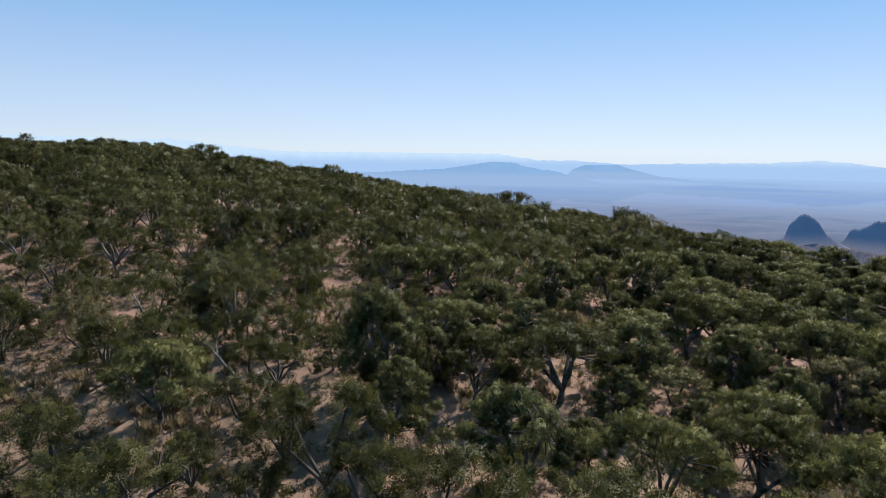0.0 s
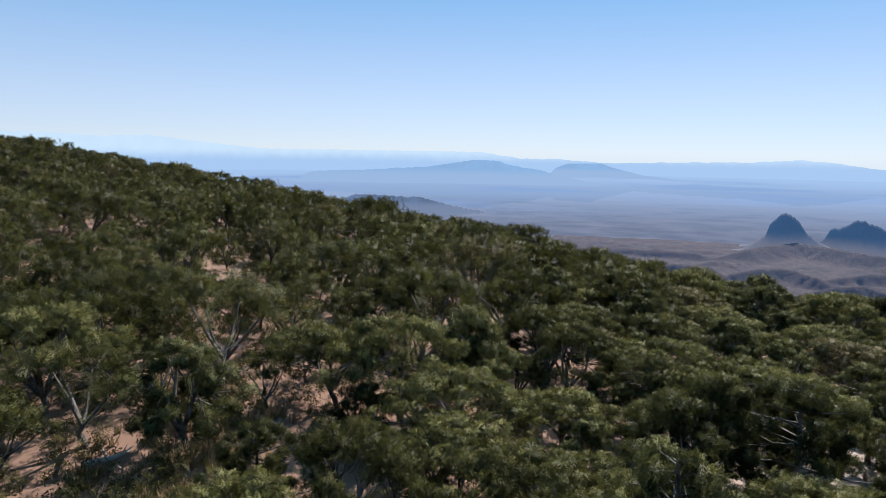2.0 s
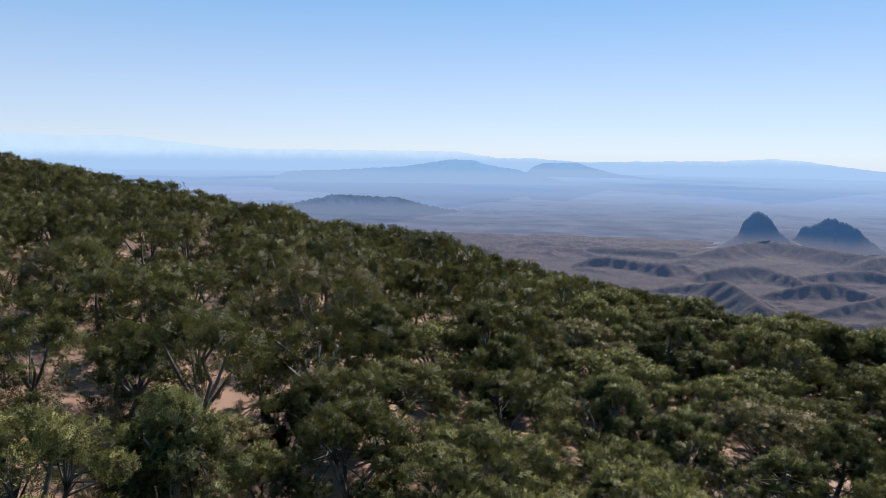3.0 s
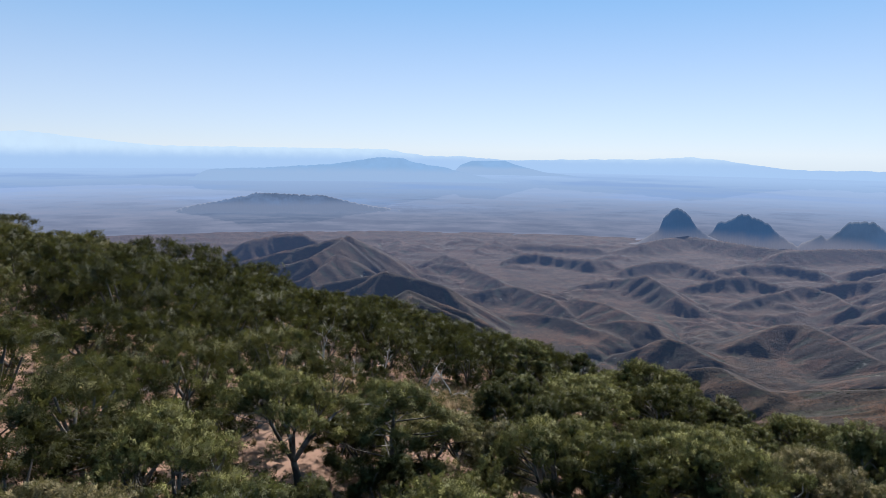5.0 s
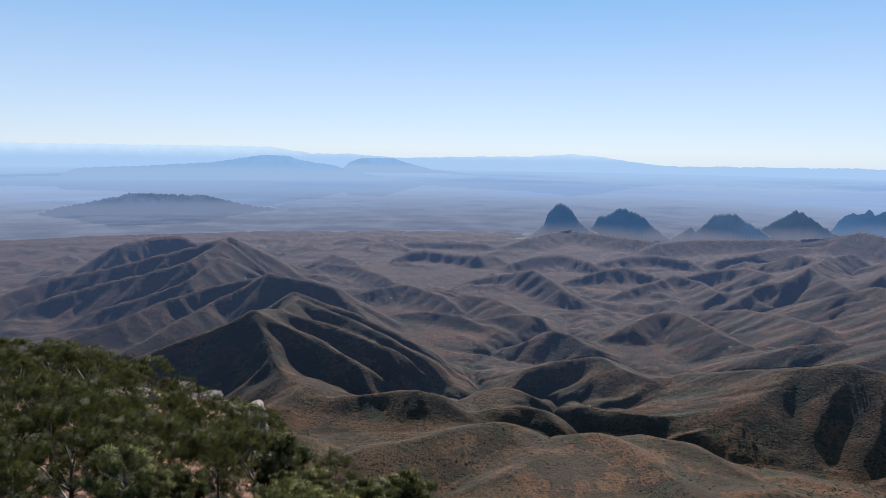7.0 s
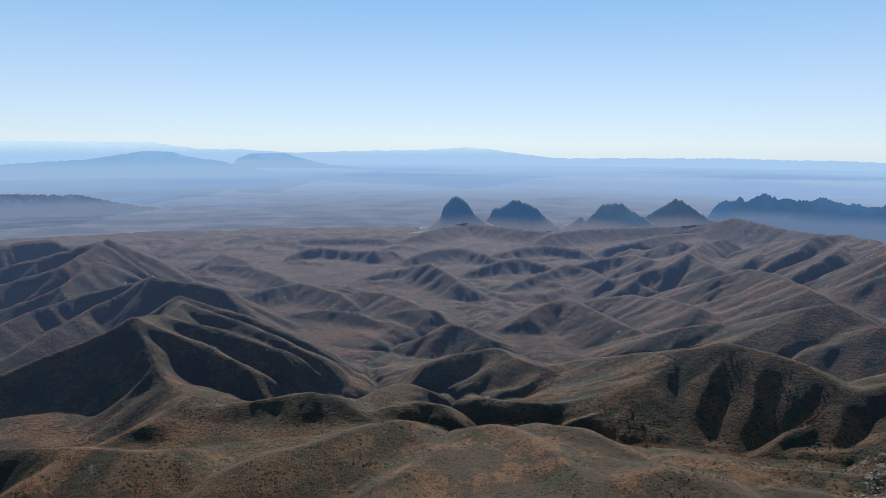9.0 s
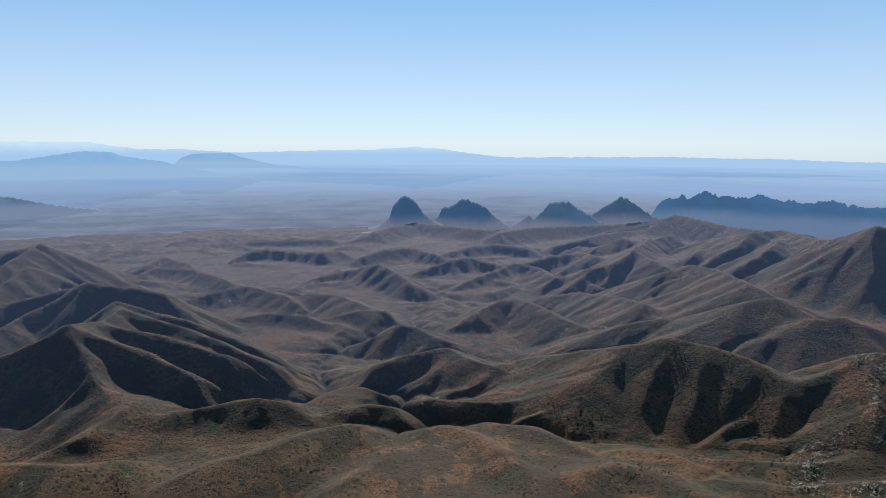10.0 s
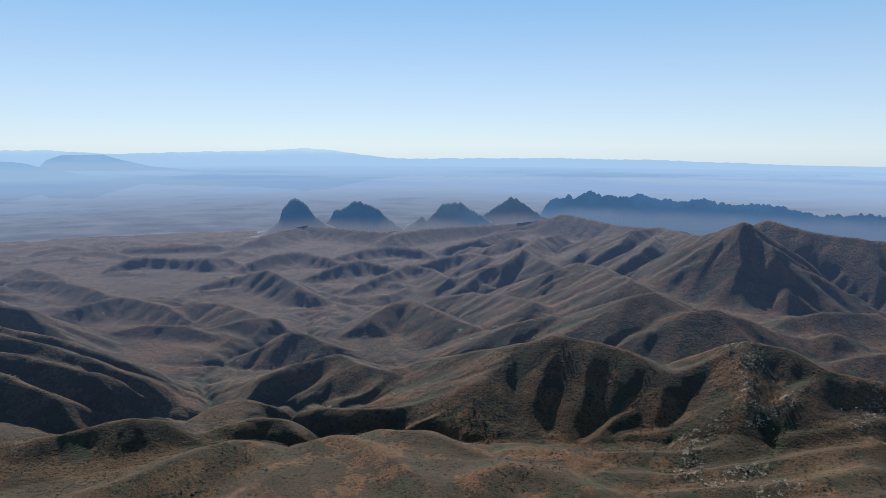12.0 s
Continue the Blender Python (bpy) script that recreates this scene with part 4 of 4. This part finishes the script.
LABEL = {"oak": "spreading green scrub oak with a twisted dark trunk", "juniper": "round green juniper with a short forked trunk",
         "pinyon": "bushy dark green pinyon pine with layered boughs"}


def build_tree(kind, seed, count=6400, size=0.132):
    rng = np.random.default_rng(seed)
    limbs, ends = skeleton_of(rng, kind)
    tree = new(kind + "_tree")
    trunk = new("trunk", mesh_of("trunk", *joined([tube(p, r, n) for p, r, n in limbs]), MAT_BARK))
    v, f, out = leaves(rng, ends, kind, count, size)
    crown = new("crown", mesh_of("crown", v, f, MAT_LEAF[kind]))
    add_attr(crown.data, "custom_normal", out, "FLOAT_VECTOR")
    trunk.parent = crown.parent = tree
    return tagged(tree, LABEL[kind], "tree", kind + " trees on the mesa")


def build_snag(seed, height=3.2):
    """A dead tree: bare, bleached, forking limbs."""
    rng = np.random.default_rng(seed)
    pieces = []

    def grow(p, d, length, r, level):
        q = p + d * length * 0.5 + rng.normal(0, 0.06, 3)
        e = q + (d + rng.normal(0, 0.22, 3)) * length * 0.5
        pieces.append(tube(np.array([p, q, e]), [r, r * 0.8, r * 0.55], 5))
        if level:
            for _ in range(rng.integers(2, 4)):
                n = d + rng.normal(0, 0.55, 3)
                grow(e if rng.random() < 0.6 else q, n / np.linalg.norm(n), length * rng.uniform(0.5, 0.75), r * 0.5, level - 1)

    grow(np.array([0, 0, -0.3]), np.array([rng.normal(0, 0.2), rng.normal(0, 0.2), 0.95]), height * 0.55, 0.13, 4)
    return tagged(new("dead_tree", mesh_of("dead_tree", *joined(pieces), MAT_DEAD)), "bleached grey dead tree with bare forked limbs", "dead tree", "dead trees on the mesa")


KINDS = [("oak", 11), ("oak", 12), ("oak", 13), ("oak", 14), ("juniper", 21), ("juniper", 22), ("juniper", 23), ("pinyon", 31), ("pinyon", 32), ("juniper", 24)]
# clearings: strips of bare stony soil, x, y to x, y, half width
WEST_GLADES = [(-17.1, 34.0, -14.0, 27.8, 2.3), (-13.9, 35.6, -11.3, 29.1, 1.7), (3.5, 37.9, 2.9, 30.9, 1.5), (-1.5, 43.0, -1.3, 36.0, 1.3), (15.4, 44.2, 13.1, 37.6, 1.3), (19.1, 31.7, 15.7, 26.1, 1.6),
               (-24.5, 39.6, -20.8, 33.7, 1.6), (0.7, 49.1, 0.6, 42.1, 1.0), (-19.6, 54.9, -17.2, 48.3, 1.0), (9.3, 48.5, 10.3, 42.2, 1.9), (6.3, 51.4, 7.9, 44.5, 1.9), (10.1, 53.6, 10.8, 46.7, 1.3),
               (6.6, 43.8, 8.1, 38.6, 1.8), (-8.3, 72.7, -5.7, 66.2, 1.4), (13.8, 44.2, 13.8, 39.0, 1.2), (16.0, 67.8, 17.4, 61.0, 1.1)]
EAST_GLADES = [(49.4, 77.9, 46.0, 71.8, 1.1), (35.8, 68.0, 33.6, 61.3, 1.1), (7.4, 56.9, 11.1, 51.0, 1.5), (45.0, 114.4, 46.6, 107.1, 2.4), (50.8, 110.0, 51.4, 102.9, 2.6), (54.8, 105.8, 54.6, 99.3, 3.0),
               (58.9, 109.8, 58.2, 103.0, 2.2), (43.6, 119.6, 45.0, 112.7, 1.6), (69.5, 105.0, 67.5, 98.8, 1.7), (30.6, 123.0, 33.1, 116.4, 1.8), (33.5, 128.7, 35.5, 122.0, 1.2), (31.8, 111.3, 33.9, 104.7, 1.2),
               (56.0, 113.4, 56.5, 106.9, 2.3), (40.1, 126.4, 42.3, 119.7, 1.2), (51.6, 115.6, 53.0, 109.7, 2.2), (59.4, 115.0, 60.1, 109.6, 1.6), (-90.0, 150.0, -84.0, 140.0, 3.0)]
BARE = [((x0 * m + x1 * (1 - m)), (y0 * m + y1 * (1 - m)), r) for x0, y0, x1, y1, r in WEST_GLADES + EAST_GLADES for m in (1.0, 0.62, 0.25)]


def plant():
    """Places for all trees: a loose even scatter with clearings."""
    rng = np.random.default_rng(7)
    spots = []
    cell = {}
    for _ in range(40000):
        x, y = rng.uniform(-190, 102), rng.uniform(-6, 225)
        gap = 2.45 + 1.75 * rng.random() + 0.7 * float(wave(np.array(x / 17.0), np.array(y / 17.0), 90))
        if y > 122 and x > 20:
            gap *= 0.8
        if any((x - a) ** 2 + (y - b) ** 2 < r * r for a, b, r in BARE):
            continue
        if wave(np.array(x / 9.0), np.array(y / 9.0), 77) > 0.50:
            continue
        key = (int(x // 5), int(y // 5))
        if any((x - u) ** 2 + (y - w) ** 2 < gap * gap for i in (-1, 0, 1) for j in (-1, 0, 1) for u, w in cell.get((key[0] + i, key[1] + j), ())):
            continue
        cell.setdefault(key, []).append((x, y))
        spots.append((x, y, rng.random(), rng.random(), rng.random()))
    return spots


BOULDERS = [(65.6, 173.6, 2.3), (64.2, 174.8, 1.8), (68.0, 171.0, 2.0), (70.0, 168.6, 1.5), (72.9, 154.9, 2.6), (72.0, 157.0, 2.2), (73.8, 152.6, 1.8), (74.8, 150.0, 1.3),
            (56.0, 148.8, 1.7), (54.9, 148.0, 1.3), (57.2, 149.8, 1.2), (53.8, 147.2, 1.0), (58.4, 151.2, 0.9), (61.5, 155.2, 1.4), (62.6, 156.4, 1.1), (60.6, 154.0, 0.9),
            (75.2, 128.4, 1.2), (77.6, 127.2, 1.1), (66.4, 160.0, 1.2), (69.0, 163.0, 1.1), (79.8, 122.0, 1.0)]  # x, y, half width
HEROES = [  # kind, x, y, width, height: trees that stand out
    (0, -14.7, 34.1, 1.12, 1.15), (1, 0.5, 42.0, 1.10, 1.00), (3, -4.3, 54.9, 0.95, 1.15), (2, 16.5, 44.5, 1.0, 1.1), (4, 46.5, 75.0, 1.05, 1.0),
    (2, 15.7, 67.7, 1.0, 1.05), (6, 48.6, 81.0, 1.0, 1.0), (0, 2.9, 47.4, 1.1, 1.05), (1, 1.1, 54.6, 1.15, 1.2), (3, 27.6, 66.0, 1.05, 1.0),
    (2, 1.8, 35.7, 0.85, 1.0), (7, 51.0, 110.8, 0.55, 0.75), (8, 81.1, 118.1, 1.0, 1.4), (5, 79.2, 121.3, 1.15, 1.2), (6, 81.7, 111.4, 1.1, 1.3),
    (4, 84.6, 114.6, 1.15, 1.3), (9, 86.0, 108.4, 1.15, 1.4), (0, 83.6, 103.8, 1.15, 1.3), (5, 87.2, 103.4, 1.2, 1.5), (8, 78.6, 116.4, 0.9, 1.2),
]
spots = np.array(plant())
for _, hx0, hy0, w0, _ in HEROES:
    spots = spots[np.hypot(spots[:, 0] - hx0, spots[:, 1] - hy0) > 2.6 * w0]
for bx0, by0, size in BOULDERS:
    for go in (0.0, 3.2):  # the rocks stand free towards the mesa
        spots = spots[np.hypot(spots[:, 0] - bx0 - 0.28 * go, spots[:, 1] - by0 + 0.96 * go) > 0.6 * size + 0.9]
inner = rim_distance(spots[:, 0], spots[:, 1]) + 3.5 * fbm(spots[:, 0], spots[:, 1], 22.0, 11, 3)
spots = spots[inner > -13.0 + 9.0 * spots[:, 2]]
spots = spots[spots[:, 1] > -0.62 * spots[:, 0] - 8]
spots = spots[(spots[:, 0] > -150) & (spots[:, 1] < 215)]
line, across = spots[:, 0] * 0.66 + spots[:, 1] * 0.75, spots[:, 0] * 0.75 - spots[:, 1] * 0.66
near = (across > -52) & (across < 45) & (line > 22) & (line < 148)
heights = mesa_height(spots[:, 0], spots[:, 1])
order = np.argsort(np.where(near, 0, 1000) + np.abs(across + 8), kind="stable")
masters = [build_tree(kind, seed) for kind, seed in KINDS]
used = [0] * len(masters)
chosen, rest = order[:280], order[280:]
for i in chosen:
    x, y, a, b, c = spots[i]
    m = int(a * 1.25 * len(masters)) if a < 0.80 else int(c * 4)
    if y > 103 and x > 25 and b < 0.8:
        m = (7, 8, 5, 7, 8)[int(5 * c)]
    size = (0.62 + 0.72 * b) * (1.3 if 0.40 < c < 0.48 else 1.0) * (0.66 if y > 146 and x > 58 else 1.0)
    at = pose(x, y, heights[i] - 0.05, 0, 0, 360 * c) @ Matrix.Diagonal((size, size, size * (0.8 + 0.35 * a), 1))
    if used[m]:
        copy_thing(masters[m], at)
    else:
        masters[m].matrix_basis = pose(x, y, heights[i] - 0.05, 0, 0, 360 * c)
    used[m] += 1

for m, x, y, w, h in HEROES:
    at = pose(x, y, float(mesa_height(np.array(x), np.array(y))) - 0.05, 0, 0, 57 * x + 31 * y) @ Matrix.Diagonal((w, w, h, 1))
    copy_thing(masters[m], at)

# the woods farther off, past counting
rng = np.random.default_rng(3)
lite = []
for kind, seed in KINDS:
    g = np.random.default_rng(seed)
    limbs, ends = skeleton_of(g, kind)
    v, f, out = leaves(g, ends, kind, 540, 0.30)
    tv, tf = joined([tube(p, r, 3) for p, r, n in limbs[:6]])
    lite.append((v, f, out, tv, tf))
lv, lf, ln, lt, bv, bf = [], [], [], [], [], []
nl = nb = 0
for i in rest:
    x, y, a, b, c = spots[i]
    m = int(a * 1.25 * len(KINDS)) if a < 0.80 else int(c * 4)
    v, f, out, tv, tf = lite[m]
    size, w = (0.62 + 0.72 * b) * (1.3 if 0.40 < c < 0.48 else 1.0) * (0.66 if y > 146 and x > 58 else 1.0), 2 * np.pi * c
    R = np.array([[math.cos(w), -math.sin(w), 0], [math.sin(w), math.cos(w), 0], [0, 0, 1]]) * size
    base = np.array([x, y, heights[i] - 0.05])
    lv.append(v @ R.T + base), lf.append(f + nl), ln.append(out @ R.T / size), lt.append(np.full(len(v), rng.random() * (0.3 if y > 103 and x > 25 else 1.0)))
    bv.append(tv @ R.T + base), bf.append(tf + nb)
    nl += len(v)
    nb += len(tv)
woods = tagged(new("woods"), "dense green oak and juniper woods on the mesa", "woods", kind="stuff")
crowns = new("crowns", mesh_of("crowns", np.concatenate(lv), np.concatenate(lf), MAT_WOODS))
add_attr(crowns.data, "custom_normal", np.concatenate(ln), "FLOAT_VECTOR")
add_attr(crowns.data, "tone", np.concatenate(lt))
trunks = new("trunks", mesh_of("trunks", np.concatenate(bv), np.concatenate(bf), MAT_BARK))
crowns.parent = trunks.parent = woods
for ob in (crowns, trunks):
    tagged(ob, kind="stuff")

# low scrub and dry grass between the trees, past counting


def scatter(name, label, category, count, build, material, seed, clear_only=False):
    g = np.random.default_rng(seed)
    vs, fs, ts, n = [], [], [], 0
    x, y = g.uniform(-75, 100, count * 3), g.uniform(4, 190, count * 3)
    if clear_only:
        spot = np.array(BARE)[g.integers(0, len(BARE), count * 3)]
        a, q = g.uniform(0, 6.28, count * 3), np.sqrt(g.random(count * 3)) * (spot[:, 2] + 1.0)
        x, y = spot[:, 0] + q * np.cos(a), spot[:, 1] + q * np.sin(a)
    keep = (rim_distance(x, y) > 1.0) & (y > -0.62 * x + 4) & (np.abs(x * 0.75 - y * 0.66 + 8) < 62)
    x, y = x[keep][:count], y[keep][:count]
    z = mesa_height(x, y)
    shapes = [build(np.random.default_rng(seed + i)) for i in range(6)]
    for i in range(len(x)):
        v, f = shapes[i % 6]
        w, size = g.uniform(0, 6.28), g.uniform(0.6, 1.4)
        R = np.array([[math.cos(w), -math.sin(w), 0], [math.sin(w), math.cos(w), 0], [0, 0, 1]]) * size
        vs.append(v @ R.T + np.array([x[i], y[i], z[i]])), fs.append(f + n), ts.append(np.full(len(v), g.random()))
        n += len(v)
    ob = new(name, mesh_of(name, np.concatenate(vs), np.concatenate(fs), material, False))
    add_attr(ob.data, "tone", np.concatenate(ts))
    return tagged(ob, label, category, kind="stuff")


def bush(g):
    ends = g.normal(0, 1, (9, 3)) * np.array([0.42, 0.42, 0.16]) + np.array([0, 0, 0.42])
    return leaves(g, ends, "oak", 80, 0.15)[:2]


def tuft(g):
    n = 16
    a, lean = g.uniform(0, 6.28, n), g.uniform(0.15, 0.6, n)
    h = g.uniform(0.22, 0.5, n)
    foot = g.normal(0, 0.07, (n, 3)) * np.array([1, 1, 0])
    tip = foot + np.stack([np.cos(a) * lean * h, np.sin(a) * lean * h, h], -1)
    side = np.stack([-np.sin(a), np.cos(a), 0 * a], -1) * 0.035
    return np.stack([foot - side, foot + side, tip], 1).reshape(-1, 3), np.arange(n * 3).reshape(-1, 3)


def clump(g):
    parts = [tuft(g) for _ in range(3)]
    v = np.concatenate([p[0] * np.array([1.3, 1.3, 1.15]) + g.normal(0, 0.16, 3) * np.array([1, 1, 0]) for p in parts])
    return v, np.arange(len(v)).reshape(-1, 3)


def stone(g):
    """A small broken stone."""
    a = np.arange(6) * math.pi / 3
    low = np.stack([np.cos(a), np.sin(a), 0 * a - 0.1], -1) * g.uniform(0.7, 1.2, (6, 1))
    v = np.concatenate([low, [(g.normal(0, 0.2), g.normal(0, 0.2), 0.75)]]) * np.array([0.20, 0.15, 0.17])
    return v, np.array([(i, (i + 1) % 6, 6) for i in range(6)])


MAT_SCRUB = leaf_material("scrub_leaf", (0.055, 0.048, 0.019), (0.13, 0.108, 0.048), (0.22, 0.17, 0.10), True)
k = Mat("dry_grass", 0.9)
c = k.mix(k.attr("tone"), (0.19, 0.135, 0.075), (0.36, 0.27, 0.16))
k.color(c)
tr = k.n.new("ShaderNodeBsdfTranslucent")
k.l.new(c, tr.inputs[0])
mx = k.n.new("ShaderNodeMixShader")
mx.inputs[0].default_value = 0.5
k.l.new(k.b.outputs[0], mx.inputs[1]), k.l.new(tr.outputs[0], mx.inputs[2])
k.l.new(mx.outputs[0], k.n["Material Output"].inputs[0])
MAT_GRASS = k.m
scatter("scrub", "low grey-green scrub between the trees", "scrub", 3400, bush, MAT_SCRUB, 51)
scatter("dry_grass", "tufts of dry straw-coloured grass", "grass", 4200, tuft, MAT_GRASS, 61)
scatter("dry_grass", "tan dry grass tufts in the stony clearings", "grass", 1000, clump, MAT_GRASS, 77, True)
scatter("stones", "small pale stones lying in the clearings", "stones", 1100, stone, MAT_ROCK, 91, True)
scatter("scrub", "low grey-green scrub in the clearings", "scrub", 140, bush, MAT_SCRUB, 95, True)


# ---- dead trees, logs, boulders and desert plants ----


def on_ground(x, y, sink=0.05):
    return float(mesa_height(np.array(float(x)), np.array(float(y)))) - sink


SNAGS = [(8.0, 57.3, 1.0), (33.0, 128.0, 1.25), (-11.8, 38.1, 0.8), (47.4, 115.6, 1.05), (49.6, 114.6, 0.8), (55.4, 113.2, 1.0), (57.6, 112.0, 0.85), (52.6, 115.6, 0.8),
         (43.2, 67.5, 0.9), (33.7, 72.5, 0.8), (36.1, 102.5, 0.9), (21.0, 60.0, 0.7), (62.0, 121.0, 1.0), (12.0, 92.0, 1.0), (-30.0, 92.0, 1.1), (66.0, 112.0, 0.8)]
dead = [build_snag(201), build_snag(202), build_snag(203), build_snag(204)]
for i, (x, y, size) in enumerate(SNAGS):
    at = pose(x, y, on_ground(x, y), 0, 0, 77 * i) @ Matrix.Scale(size, 4)
    if i < 4:
        dead[i].matrix_basis = pose(x, y, on_ground(x, y), 0, 0, 77 * i)
    else:
        copy_thing(dead[i % 4], at)


def build_log(seed, length):
    """A fallen bole with stubs of its limbs."""
    g = np.random.default_rng(seed)
    t = np.linspace(0, 1, 7)
    line = np.stack([length * (t - 0.5), 0.12 * np.sin(t * 4 + seed), 0.12 + 0.05 * np.cos(t * 5)], -1)
    pieces = [tube(line, 0.14 - 0.07 * t, 7)]
    for q in (2, 3, 4, 5):
        d = np.array([0.4, g.normal(0, 0.5), abs(g.normal(0.4, 0.3))])
        pieces.append(tube([line[q], line[q] + d * 0.5, line[q] + d * 0.9 + g.normal(0, 0.08, 3)], [0.05, 0.035, 0.012], 5))
    return tagged(new("fallen_log", mesh_of("fallen_log", *joined(pieces), MAT_DEAD)), "weathered grey fallen log lying on bare soil", "log", "fallen logs")


for seed, x, y, turn, length in ((1, 46.0, 116.0, 20, 3.4), (2, 57.0, 113.5, -35, 2.6), (3, 6.0, 51.0, 60, 2.8), (4, 60.5, 118.0, 15, 3.0)):
    build_log(seed, length).matrix_basis = pose(x, y, on_ground(x, y), 0, 4, turn)


def build_boulder(seed, size, squash=0.75):
    """A weathered block of rim rock with broken faces."""
    bm = bmesh.new()
    bmesh.ops.create_icosphere(bm, subdivisions=4, radius=1.0)
    g = np.random.default_rng(seed)
    cuts = [(Vector(g.normal(0, 1, 3)).normalized(), g.uniform(0.42, 0.85)) for _ in range(17)]
    for v in bm.verts:
        p = v.co.copy()
        for n, d in cuts:
            over = p.dot(n) - d
            if over > 0:
                p -= n * over * 0.9
        p *= 1 + 0.20 * noise.fractal(p * 2.3 + Vector((seed, 0, 0)), 0.9, 2.1, 4)
        layer = 0.05 * math.sin(p.z * 13 + 2 * noise.noise(p * 2))
        v.co = Vector((p.x * (1 + layer), p.y * (1 + layer), p.z * squash)) * size
    me = bpy.data.meshes.new("boulder")
    bm.to_mesh(me)
    bm.free()
    me.materials.append(MAT_ROCK)
    return tagged(new("boulder", me), "pale weathered boulder at the mesa rim", "boulder", "rim boulders")


for i, (x, y, size) in enumerate(BOULDERS):
    build_boulder(500 + i, size, 0.75 + 0.4 * ((i * 37) % 10) / 10).matrix_basis = pose(x, y, on_ground(x, y, -0.45 * size), 0, 0, 41 * i)


def build_sotol(seed):
    """A desert rosette of stiff narrow blades."""
    g = np.random.default_rng(seed)
    n = 90
    a, up = g.uniform(0, 2 * np.pi, n), g.uniform(0.05, 1.4, n)
    d = np.stack([np.cos(a) * np.cos(up), np.sin(a) * np.cos(up), np.sin(up)], -1)
    side = np.stack([-np.sin(a), np.cos(a), 0 * a], -1) * 0.018
    foot = np.tile(np.array([0, 0, 0.12]), (n, 1))
    v = np.stack([foot - side, foot + side, foot + d * g.uniform(0.45, 0.75, n)[:, None]], 1).reshape(-1, 3)
    return tagged(new("sotol", mesh_of("sotol", v, np.arange(n * 3).reshape(-1, 3), MAT_SOTOL, False)), "spiky yellow-green sotol rosette on dry soil", "desert plant", "sotol plants")


k = Mat("sotol_blade", 0.6)
k.color(k.mix(k.n.new("ShaderNodeNewGeometry").outputs["Random Per Island"], (0.10, 0.11, 0.035), (0.20, 0.185, 0.07)))
MAT_SOTOL = k.m
first = build_sotol(9)
for i, (x, y, size) in enumerate(((55.5, 112.5, 1.0), (58.0, 114.5, 0.9), (50.0, 112.0, 0.8), (60.5, 110.5, 1.1), (53.0, 107.5, 0.9), (47.0, 113.0, 1.0), (63.0, 108.0, 0.9))):
    at = pose(x, y, on_ground(x, y), 0, 0, 50 * i) @ Matrix.Scale(size, 4)
    if i:
        copy_thing(first, at)
    else:
        first.matrix_basis = at
